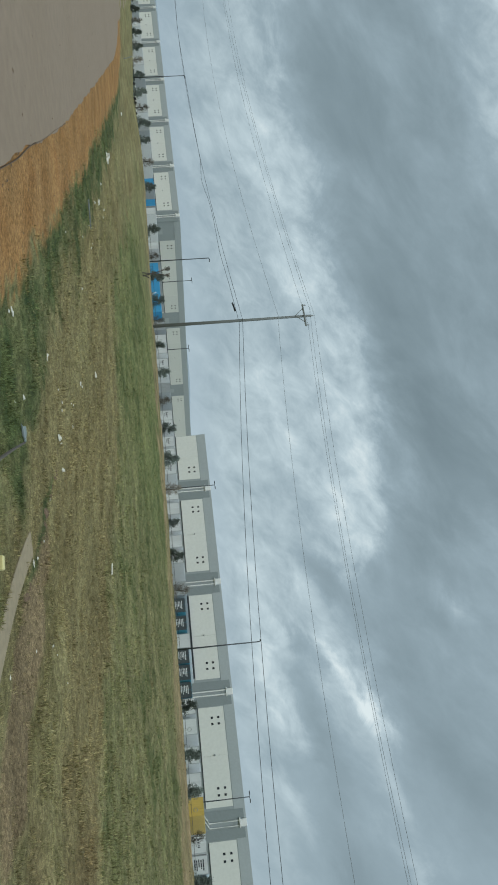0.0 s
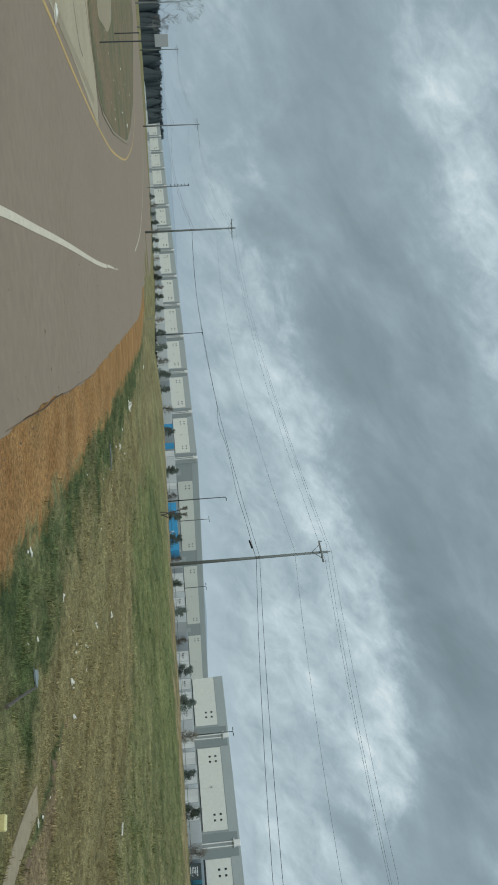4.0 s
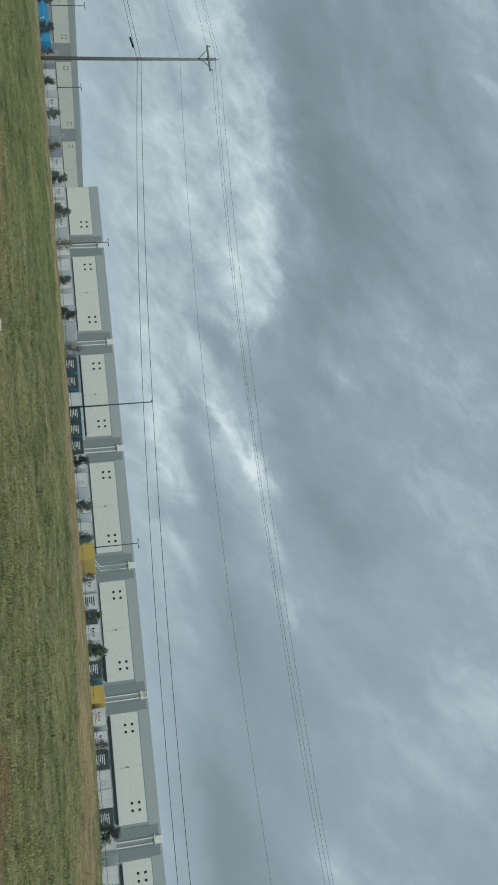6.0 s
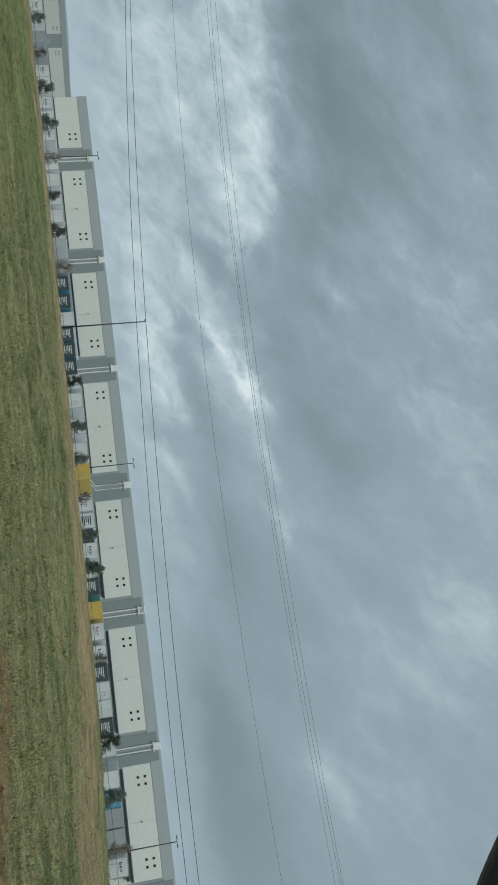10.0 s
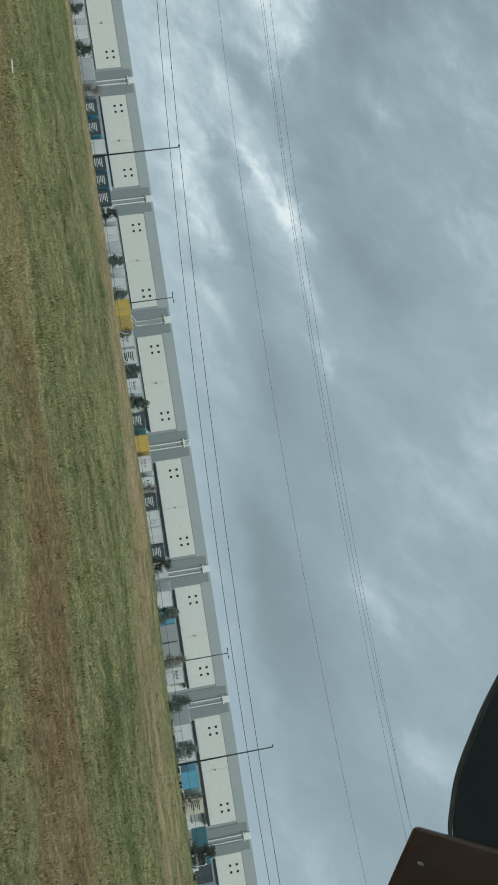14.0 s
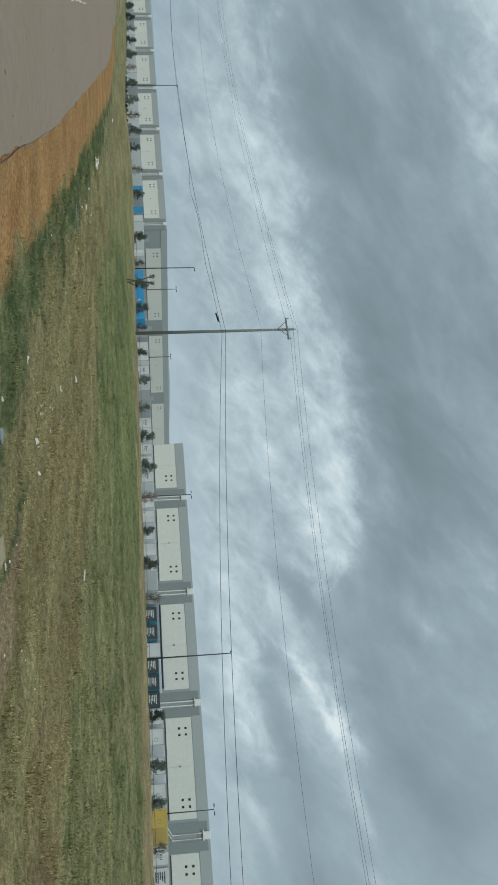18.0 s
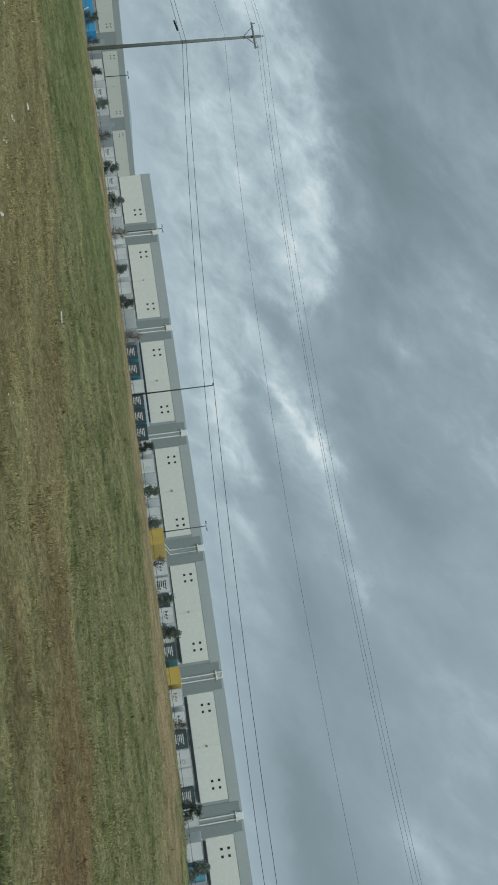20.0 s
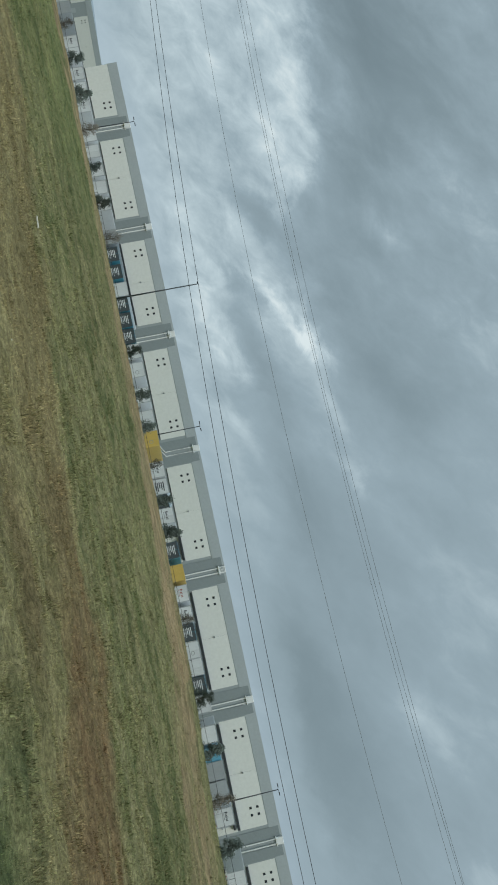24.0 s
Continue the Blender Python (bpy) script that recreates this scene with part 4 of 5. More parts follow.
yard_tractor(50.6, 126.0)
side_on = trailer(-137.6, 133.0, "b", "", 0.5)
side_on.matrix_basis = pose(-137.6, 133.0, YARD, 0, 0, 91)
side_on["label"] = "long blue box trailer parked sideways with a white curved mark"
part("curved_mark", tube([(-1.31, 6.2, 2.7), (-1.31, 5.8, 1.9), (-1.31, 5.0, 1.45), (-1.31, 3.6, 1.3), (-1.31, 0.3, 1.35)], 0.13, 0.18, 6), "t_white", side_on)


# ---- young trees along the yard ----
def tree_mesh(seed, evergreen):
    rnd = random.Random(seed)
    h = 4.0
    bm = tube([(0, 0, 0), (0.05, 0.02, h * 0.45), (0, 0, h * 0.85)], 0.09, 0.02, 7)
    tips = []
    for i in range(26):
        z = h * (0.10 + 0.80 * i / 26)
        a = rnd.uniform(0, math.tau)
        reach = (1.75 if evergreen else 1.35) * (1 - (z / h) ** 1.15) * rnd.uniform(0.6, 1.1) + 0.12
        e = Vector((math.cos(a) * reach, math.sin(a) * reach, z + reach * (0.15 if evergreen else 0.7)))
        add_tube(bm, [(0, 0, z), e * 0.5 + Vector((0, 0, z * 0.5)), e], 0.03, 0.008, 4)
        tips.append((Vector((0, 0, z)), e))
    trunk = mesh_of("trunk", bm)
    vs, fs = [], []
    for a, e in tips:
        for _ in range(150 if evergreen else 85):
            t = rnd.uniform(0.25, 1.08)
            c = a.lerp(e, t) + Vector((rnd.gauss(0, 0.16), rnd.gauss(0, 0.16), rnd.gauss(0, 0.16)))
            s = rnd.uniform(0.05, 0.11) * (1.0 if evergreen else 0.7)
            d1 = Vector((rnd.gauss(0, 1), rnd.gauss(0, 1), rnd.gauss(0, 1))).normalized() * s
            d2 = d1.orthogonal().normalized() * s * 0.6
            k = len(vs)
            vs += [c - d1, c + d2, c + d1, c - d2]
            fs.append((k, k + 1, k + 2, k + 3))
    me = bpy.data.meshes.new("crown")
    me.from_pydata([tuple(v) for v in vs], [], fs)
    return trunk, me


KINDS = [(tree_mesh(i, i % 3 != 2), i % 3 != 2) for i in range(6)]


def young_tree(x, y, top, kind):
    (tr, cr), ever = KINDS[kind]
    s = (top - YARD) / 4.0
    t = thing("young_tree", Matrix.Translation((x, y, float(yard_z(x)))) @ pose(0, 0, 0, 0, 0, random.uniform(0, 360)),
              "small dark young evergreen tree beside the yard fence" if ever else "small sparse olive young tree beside the yard fence", "tree", "young trees along the yard")
    sc = Matrix.Diagonal((s * 0.95, s * 0.95, s, 1))
    part("trunk", tr, "bark", t, at=sc)
    part("crown", cr, "leaf_dark" if ever else "leaf_olive", t, at=sc)
    return t


TREE_X = [-312, -303, -295, -287, -279, -271, -263, -256, -249, -242, -235.5, -228.8, -221.5, -214.5, -207, -199.4, -192, -185, -178, -169.4, -160, -145.5, -136.8, -130.1, -123.4, -117.9, -111.1, -104.1, -97.7, -91.2, -84.6, -78.3, -72.0, -65.8, -59.8,
          -41.9, -35.3, -30.6, -25.1, -19.6, -15.2, -3.5, 6.9, 13.5, 19.6, 25.2, 31.5, 37.9, 45.0, 51.1]
for i, x in enumerate(TREE_X):
    young_tree(x, 115.0, 2.95 + random.uniform(-0.4, 0.5), i * 5 % 6 if x < -40 else i % 6)


# ---- yard fence ----
def yard_fence(x0, x1, y, h):
    f = thing("yard_fence", pose(0, y, YARD), "grey steel chain-link yard fence with a top rail", "fence")
    part("top_rail", tube([(x0, 0, h), (x1, 0, h)], 0.03, seg=6), "steel_dark", f)
    part("bottom_wire", tube([(x0, 0, 0.08), (x1, 0, 0.08)], 0.012, seg=4), "steel_dark", f)
    post = mesh_of("post", tube([(0, 0, 0), (0, 0, h + 0.05)], 0.022, seg=6))
    n = int((x1 - x0) / 4.0)
    for i in range(n + 1):
        part("post", post, "steel_dark", f, at=pose(x0 + i * (x1 - x0) / n, 0, 0))
    bm = bmesh.new()
    step = 0.22
    k = int((x1 - x0) / step)
    for i in range(k):
        a = x0 + i * step
        for s in (1, -1):
            p, q = (a, 0, 0.1), (a + s * (h - 0.1) * 0.5, 0, h)
            v = [bm.verts.new((p[0] - 0.003, 0, p[2])), bm.verts.new((p[0] + 0.003, 0, p[2])), bm.verts.new((q[0] + 0.003, 0, q[2])), bm.verts.new((q[0] - 0.003, 0, q[2]))]
            bm.faces.new(v)
    tagged(part("chain_mesh", bm, "steel_grey", f), kind="stuff")


yard_fence(-150.0, 70.0, 119.0, 2.4)

# ---- road markings, island and sign ----
def ribbon(name, pts, width, lift, mat, steps=6):
    """A painted or cast strip along a smoothed line on the ground."""
    dense = []
    for i in range(len(pts) - 1):
        p0, p1, p2, p3 = (Vector((*pts[max(0, min(len(pts) - 1, j))], 0)) for j in (i - 1, i, i + 1, i + 2))
        for k in range(steps):
            t = k / steps
            dense.append(0.5 * ((2 * p1) + (p2 - p0) * t + (2 * p0 - 5 * p1 + 4 * p2 - p3) * t * t + (3 * p1 - p0 - 3 * p2 + p3) * t ** 3))
    dense.append(Vector((*pts[-1], 0)))
    bm = bmesh.new()
    rows = []
    for i, p in enumerate(dense):
        d = (dense[min(i + 1, len(dense) - 1)] - dense[max(i - 1, 0)]).normalized()
        n = Vector((-d.y, d.x, 0)) * width / 2
        row = []
        for q in (p - n, p + n):
            g = float(terrain(q.x, q.y))
            row += [bm.verts.new((q.x, q.y, g + lift)), bm.verts.new((q.x, q.y, g - 0.05))]
        rows.append(row)
    for a, b in zip(rows, rows[1:]):
        bm.faces.new((a[0], a[2], b[2], b[0]))
        bm.faces.new((a[1], a[0], b[0], b[1]))
        bm.faces.new((a[2], a[3], b[3], b[2]))
    return part(name, bm, mat)


stripe = ribbon("white_road_line", [(-6.0, 1.6), (-12.86, 4.80), (-16.6, 6.65), (-22.0, 9.35), (-30.9, 13.9), (-36.6, 16.7)], 0.17, 0.008, "paint_white")
tagged(stripe, "solid white painted line on the asphalt road", "road marking", kind="structure")
for a, b, w in (((-37.0, 16.85), (-39.4, 18.0), 0.13), ((-39.7, 18.15), (-42.0, 19.3), 0.09), ((-42.6, 19.6), (-46.0, 21.2), 0.05)):
    worn = ribbon("worn_road_line", [a, ((a[0] + b[0]) / 2, (a[1] + b[1]) / 2), b], w, 0.007, "paint_white")
    tagged(worn, "worn last traces of the white road line", "road marking", kind="structure")
far_line = ribbon("white_road_line", [(-80.7, 35.3), (-112.8, 46.3), (-152.5, 56.3), (-202.8, 66.0), (-248.0, 70.0)], 0.16, 0.008, "paint_white")
tagged(far_line, "thin white painted edge line of the road", "road marking", kind="structure")
ISLAND_LINE = [(-18.0, 0.9), (-24.3, 3.75), (-31.5, 7.25), (-40.2, 11.25), (-51.0, 15.8), (-62.0, 19.8), (-71.7, 23.14), (-80.0, 25.75), (-88.9, 28.2), (-100.0, 31.1), (-113.9, 34.2), (-138.0, 38.2), (-175.0, 41.3), (-222.0, 43.4)]
island_line = ribbon("yellow_road_line", ISLAND_LINE, 0.16, 0.008, "paint_yellow")
tagged(island_line, "yellow painted line round the road island", "road marking", kind="structure")


def slab(name, outline, lift, mat):
    bm = bmesh.new()
    lo = [bm.verts.new((x, y, float(terrain(x, y)) - 0.1)) for x, y in outline]
    hi = [bm.verts.new((x, y, float(terrain(x, y)) + lift)) for x, y in outline]
    bm.faces.new(hi)
    n = len(outline)
    for i in range(n):
        bm.faces.new((lo[i], lo[(i + 1) % n], hi[(i + 1) % n], hi[i]))
    bmesh.ops.recalc_face_normals(bm, faces=bm.faces)
    return part(name, bm, mat)


apron = slab("island_apron", [(-25.3, 3.8), (-32.2, 7.0), (-41.8, 11.95), (-42.9, 11.2), (-43.5, 9.6), (-44.6, 6.7), (-45.5, 0.0), (-34.0, -6.0)], 0.012, "concrete")
tagged(apron, "pale cast concrete apron at the tip of the road island", "pavement", kind="structure")
kerb = slab("kerb", [(-43.6, 4.0), (-42.6, 7.5), (-43.5, 10.7), (-46.3, 12.6), (-56.3, 16.5), (-66.0, 19.7), (-74.4, 22.5), (-84.0, 25.6), (-101.7, 29.6), (-132.0, 34.5), (-215.0, 38.0), (-215.0, -12.0), (-60.0, -4.0)], 0.05, "kerb")
tagged(kerb, "low concrete kerb round the grassed road island", "kerb", kind="structure")
island = slab("island_grass", [(-43.8, 4.1), (-42.8, 7.55), (-43.7, 10.6), (-46.4, 12.4), (-56.4, 16.3), (-66.0, 19.5), (-74.4, 22.25), (-84.0, 25.3), (-101.7, 29.3), (-132.0, 34.2), (-214.8, 37.7), (-214.8, -11.8), (-60.0, -3.8)], 0.07, "island_turf")
tagged(island, "raised road island of thin olive grass with litter", "grass", kind="structure")


bare = slab("bare_patch", [(-62 + 11 * math.cos(a) + 0.6 * math.sin(5 * a), 9.9 + 1.5 * math.sin(a) - 2.0 * math.cos(a) * 0.9) for a in [i * math.tau / 28 for i in range(28)]], 0.078, "path_dirt")
tagged(bare, "bare tan dirt worn through the island turf", "dirt", kind="structure")


def road_sign():
    s = thing("road_sign", pose(-48.85, 9.56, 0.1, 0, 0, 78), "grey back of a square road sign on a thin post", "road sign")
    part("post", tube([(0, 0, 0), (0, 0, 3.6)], 0.035, seg=8), "steel_dark", s)
    part("panel", box(-0.31, 0.31, -0.045, -0.025, 2.9, 3.62, 0.01), "sign_back", s)
    t = thing("marker_post", pose(-74.7, 14.0, 0.06), "thin dark steel post standing in the island grass", "post")
    part("post", box(-0.04, 0.04, -0.04, 0.04, 0.0, 1.95, 0.01), "steel_dark", t)
    part("cap", box(-0.07, 0.07, -0.07, 0.07, 1.94, 2.0, 0.01), "steel_dark", t)


road_sign()

# ---- litter and small things on the field ----
def scrap_mesh(seed, flat):
    rnd = random.Random(seed)
    bm = bmesh.new()
    bmesh.ops.create_icosphere(bm, subdivisions=2, radius=1)
    off = Vector((rnd.uniform(0, 50), rnd.uniform(0, 50), 0))
    for v in bm.verts:
        k = 0.7 + 0.7 * noise.noise(v.co * 1.6 + off)
        v.co = Vector((v.co.x * k, v.co.y * k * 0.8, max(v.co.z, -0.2) * k * flat))
    return mesh_of("litter", bm)


SCRAPS = [scrap_mesh(i, 0.35 + 0.1 * i) for i in range(5)]
LITTER = [(-42.9, 28.75, 0.62), (-10.85, 10.15, 0.10), (-10.7, 10.0, 0.06), (-11.39, 14.4, 0.12), (-11.5, 14.75, 0.08), (-15.9, 17.75, 0.11), (-16.0, 18.0, 0.08), (-19.6, 21.5, 0.13), (-11.26, 15.4, 0.10),
          (-7.41, 12.6, 0.05), (-7.2, 12.4, 0.07), (-8.1, 13.2, 0.04), (-9.63, 11.0, 0.06), (-9.2, 10.6, 0.04), (-12.4, 14.7, 0.05), (-13.6, 16.8, 0.07), (-25.3, 19.7, 0.08), (-25.0, 20.5, 0.06),
          (-30.4, 22.5, 0.12), (-31.5, 23.3, 0.16), (-33.4, 25.6, 0.08), (-71.8, 43.6, 0.3)]
LITTER += [(-12.9, 15.0, 0.05), (-34.1, 25.7, 0.10), (-34.5, 24.5, 0.10), (-22.8, 18.2, 0.08), (-25.6, 20.8, 0.06), (-20.6, 18.5, 0.07), (-19.7, 21.7, 0.07), (-14.2, 16.6, 0.05), (-9.7, 11.1, 0.05), (-12.2, 12.8, 0.05), (-18.9, 14.9, 0.05), (-12.4, 12.9, 0.07), (-12.5, 14.1, 0.04), (-14.3, 16.8, 0.06), (-9.4, 13.8, 0.04), (-6.8, 14.8, 0.05), (-6.7, 15.0, 0.03), (-6.5, 15.9, 0.03), (-4.7, 11.1, 0.04), (-6.0, 13.2, 0.05), (-58.9, 12.2, 0.07), (-81.9, 18.3, 0.09), (-63.8, 15.0, 0.08), (-108.7, 27.3, 0.16), (-72.9, 18.1, 0.07), (-92.2, 22.1, 0.09), (-60.6, 16.1, 0.07), (-56.4, 10.4, 0.06), (-56.5, 14.6, 0.06), (-60.0, 16.6, 0.10), (-88.0, 25.0, 0.2), (-76.0, 20.5, 0.15)]
for i, (x, y, r) in enumerate(LITTER):
    ob = part("litter", SCRAPS[i % 5], "litter", at=Matrix.Translation((x, y, 0.09 if x < -55 and y < 30 else ground_z(x, y) + 0.03)) @ pose(0, 0, 0, 0, 0, i * 77) @ Matrix.Diagonal((r * (1.4 if i % 3 == 1 else 0.9), r * (0.4 if i % 3 == 1 else 0.8), r * 0.8, 1)))
    tagged(ob, "crumpled white scrap of litter lying on the grass", "litter", "litter on the field")
pipe = part("plastic_pipe", tube([(-14.60, 25.66, ground_z(-14.60, 25.66) + 0.05), (-14.15, 25.58, ground_z(-14.15, 25.58) + 0.05)], 0.028, seg=8), "litter")
tagged(pipe, "short white plastic pipe lying on the mown grass", "pipe")
bag = part("paper_box", box(-0.10, 0.10, -0.06, 0.06, 0.0, 0.08, 0.012), "paper_yellow", at=pose(-5.95, 10.16, ground_z(-5.95, 10.16), 0, 0, 25))
tagged(bag, "small pale yellow paper box lying on the grass", "box")
branch = part("fallen_branch", tube([(-7.2, 9.5, 0.05), (-7.8, 10.1, 0.07), (-8.2, 10.5, 0.10), (-8.52, 10.83, 0.12)], 0.03, 0.018, 6), "bark")
tagged(branch, "thin dark brown fallen branch lying on the grass", "branch")
sack = part("plastic_sheet", SCRAPS[3].copy(), None, at=Matrix.Translation((-9.0, 11.2, ground_z(-9.0, 11.2) + 0.02)) @ pose(0, 0, 0, 0, 0, 70) @ Matrix.Diagonal((0.26, 0.13, 0.10, 1)))
sack.data.materials.clear()
sack.data.materials.append(M["sheet_grey"])
tagged(sack, "crumpled blue-grey plastic sheet lying in the grass", "plastic sheet")
path_strip = ribbon("worn_path", [(1.5, 7.2), (-2.5, 9.5), (-4.8, 10.55), (-6.0, 11.18), (-7.0, 11.85), (-7.5, 12.25)], 0.44, 0.012, "path_dirt")
tagged(path_strip, "narrow pale worn path edge beside the grass", "path", kind="structure")


STEMS = (((-0.15, 0.0), (0.02, 1.0), (0.22, 2.35)), ((0.16, 0.0), (-0.02, 0.9), (-0.36, 2.4)), ((0.05, 0.1), (0.30, 0.6), (0.42, 0.8)))


def dead_sapling(x, y):
    t = thing("dead_sapling", pose(x, y, ground_z(x, y) - 0.08, 0, 0, 48), "two crossed bare stems of a dead sapling with dry leaf tufts", "sapling")
    for k, stem in enumerate(STEMS):
        part("stem", tube([(a, 0.05 * k, b) for a, b in stem], 0.055, 0.03, 7), "bark", t)
    for k, (_, _, (a, b)) in enumerate(STEMS[:2]):
        part("dry_leaves", dry_leaf_mesh(a, b, 4 + k), "leaf_olive", t)


def dry_leaf_mesh(dx, top, seed):
    rnd = random.Random(seed)
    bm = bmesh.new()
    for _ in range(130):
        z = top + 0.05 - abs(rnd.gauss(0, 0.28))
        c = Vector((dx + rnd.gauss(0, 0.07) - (top - z) * dx * 0.4, rnd.gauss(0, 0.10), z))
        d = Vector((rnd.gauss(0, 1), rnd.gauss(0, 1), rnd.gauss(0, 1))).normalized() * 0.07
        e = d.orthogonal().normalized() * 0.035
        bm.faces.new([bm.verts.new(c + v) for v in (-d, e, d, -e)])
    return bm


dead_sapling(-56.35, 49.4)


def road_debris():
    """Clods of dirt on the asphalt and sand, and a row added along the broken edge of the worn path."""
    rng = np.random.default_rng(12)
    n = 240
    x = rng.uniform(-46, -8, n)
    y = road_edge(x) - rng.gamma(1.4, 2.2, n) - 0.1
    # this row stands in for the dark shadow gap at the path's edge
    x2 = rng.uniform(-10.8, -6.2, 60)
    y2 = 13.05 - 0.56 * (x2 + 8.0) + rng.normal(0, 0.07, 60)
    x3 = rng.uniform(-30, -9, 260) 
    y3 = road_edge(x3) + rng.uniform(-0.2, 1.0, 260) * (np.interp(x3, SAND_X, SAND_Y) - road_edge(x3))
    xs, ys = np.concatenate([x, x2, x3]), np.concatenate([y, y2, y3])
    r = np.concatenate([rng.gamma(1.2, 0.010, n) + 0.008, rng.gamma(2.0, 0.014, 60) + 0.015, rng.gamma(1.2, 0.006, 260) + 0.006])
    zs = terrain(xs, ys) + relief(xs, ys)
    vs, fs = [], []
    for a, b, c, q in zip(xs, ys, zs, r):
        k = len(vs)
        t, long = rng.uniform(0, math.tau), rng.uniform(1.0, 1.8)
        for i in range(7):
            w = q * rng.uniform(0.55, 1.35)
            u, v = w * long * math.cos(i * 0.8976), w * math.sin(i * 0.8976)
            vs.append((a + u * math.cos(t) - v * math.sin(t), b + u * math.sin(t) + v * math.cos(t), c - 0.01))
        vs.append((a + q * rng.uniform(-0.3, 0.3), b + q * rng.uniform(-0.3, 0.3), c + q * rng.uniform(0.2, 0.6)))
        fs += [(k + i, k + (i + 1) % 7, k + 7) for i in range(7)]
    me = bpy.data.meshes.new("road_debris")
    me.from_pydata(vs, [], fs)
    tagged(part("road_debris", me, "clod"), "small dirt clods scattered on the asphalt and sand", "debris", kind="stuff")


stake = part("marker_stake", tube([(-103.0, 55.0, -0.1), (-103.3, 55.1, 0.55), (-103.9, 55.2, 1.15)], 0.05, 0.04, 6), "wood_pole")
tagged(stake, "short dark leaning marker stake in the far grass", "stake")
road_debris()
lip = ribbon("asphalt_edge", [(-10.6, 7.42), (-12.4, 8.42), (-14.3, 9.5), (-16.0, 10.36), (-18.4, 11.72), (-20.6, 12.9), (-23.7, 14.62)], 0.014, 0.008, "clod")
tagged(lip, "dark broken lip of the asphalt beside the sand", "road edge", kind="structure")
stick = part("grey_stick", tube([(-26.8, 19.7, ground_z(-26.8, 19.7) + 0.03), (-25.7, 20.2, ground_z(-25.7, 20.2) + 0.05)], 0.035, 0.02, 6), "wood_pole")
tagged(stick, "weathered grey stick lying in the grass", "stick")
# flat darker ribbon painting the shade of the gutter's dip
gutter = ribbon("gutter_joint", [(-25.6, 3.5), (-27.3, 4.4), (-30.2, 5.8), (-35.0, 7.9), (-40.2, 10.3)], 0.42, 0.016, "gutter")
tagged(gutter, "painted shade of the shallow gutter pan in the concrete apron", "gutter", kind="structure")
loop = ribbon("yellow_road_line", [(-44.0, 5.4), (-47.9, 6.8), (-51.5, 7.7), (-56.0, 8.4), (-62.3, 9.1), (-68.0, 9.0), (-74.0, 8.0)], 0.14, 0.086, "paint_yellow")
tagged(loop, "yellow painted line round the next road nose", "road marking", kind="structure")
rim_joint = ribbon("apron_joint", [(-41.2, 6.0), (-42.1, 7.7), (-43.3, 9.7), (-42.8, 11.2), (-41.9, 12.0)], 0.06, 0.018, "joint")
tagged(rim_joint, "dark joint along the rim of the concrete apron", "joint", kind="structure")
crack = ribbon("apron_joint", [(-33.6, 3.2), (-34.4, 5.3), (-35.0, 6.8), (-36.3, 7.6)], 0.07, 0.016, "joint")
tagged(crack, "dark ragged joint in the concrete apron", "joint", kind="structure")
rag = part("litter", SCRAPS[2], "litter", at=Matrix.Translation((-26.9, 4.45, 0.03)) @ pose(0, 0, 0, 0, 0, 25) @ Matrix.Diagonal((0.55, 0.16, 0.15, 1)))
tagged(rag, "flattened white rag lying on the concrete gutter", "litter", "litter on the field")


# ---- far woods and hills ----
def far_woods():
    """A belt of conifers: solid uneven cones, feathered with small sprays."""
    rnd = random.Random(9)
    vs, fs = [], []
    for i in range(241):
        t = i / 240
        x, y = -634 + 28 * t, 34 + 148 * t
        h = (15.4 - 5.0 * t) * (1 + 0.06 * noise.noise(Vector((i * 0.35, 2.0, 0))) + 0.05 * noise.noise(Vector((i * 1.3, 7.0, 0))))
        vs += [(x, y, -4.5), (x + 3.0, y, h * 0.5), (x, y, h * 0.92), (x - 6.0, y, -4.5)]
        if i:
            k = len(vs) - 8
            fs += [(k + m, k + 4 + m, k + 5 + m, k + 1 + m) for m in range(3)]
    for i in range(300):
        t = i / 299
        x, y = -627 + 28 * t + rnd.uniform(-14, 14), 38 + 140 * t
        h = (17.2 - 5.6 * t) * rnd.uniform(0.88, 1.05)
        w = rnd.uniform(3.2, 4.8)
        base = len(vs)
        for k in range(7):
            z = k / 6
            for m in range(9):
                r = w * (1.02 - z) ** 0.7 * rnd.uniform(0.90, 1.03) + 0.05
                a = m * math.tau / 9 + 0.3 * k
                vs.append((x + r * math.cos(a), y + r * math.sin(a), -1.0 + h * 0.95 * z + rnd.uniform(-0.3, 0.3)))
        fs += [(base + k * 9 + m, base + k * 9 + (m + 1) % 9, base + k * 9 + 9 + (m + 1) % 9, base + k * 9 + 9 + m) for k in range(6) for m in range(9)]
        for _ in range(130):
            z = rnd.uniform(0.1, 1) ** 0.7
            r = w * (1.04 - z) ** 0.7 * rnd.uniform(0.8, 1.1) + 0.15
            a = rnd.uniform(0, math.tau)
            c = Vector((x + r * math.cos(a), y + r * math.sin(a), -1.0 + h * z))
            d = Vector((math.cos(a), math.sin(a), rnd.uniform(-0.2, 0.7))).normalized() * rnd.uniform(0.25, 0.6)
            e = Vector((-math.sin(a), math.cos(a), 0)) * 0.22
            k = len(vs)
            vs += [tuple(c - d), tuple(c + e), tuple(c + d), tuple(c - e)]
            fs.append((k, k + 1, k + 2, k + 3))
    me = bpy.data.meshes.new("far_woods")
    me.from_pydata(vs, [], fs)
    tagged(part("far_woods", me, "forest", smooth=True), "dark belt of far pine woods beyond the road", "woods", kind="stuff")


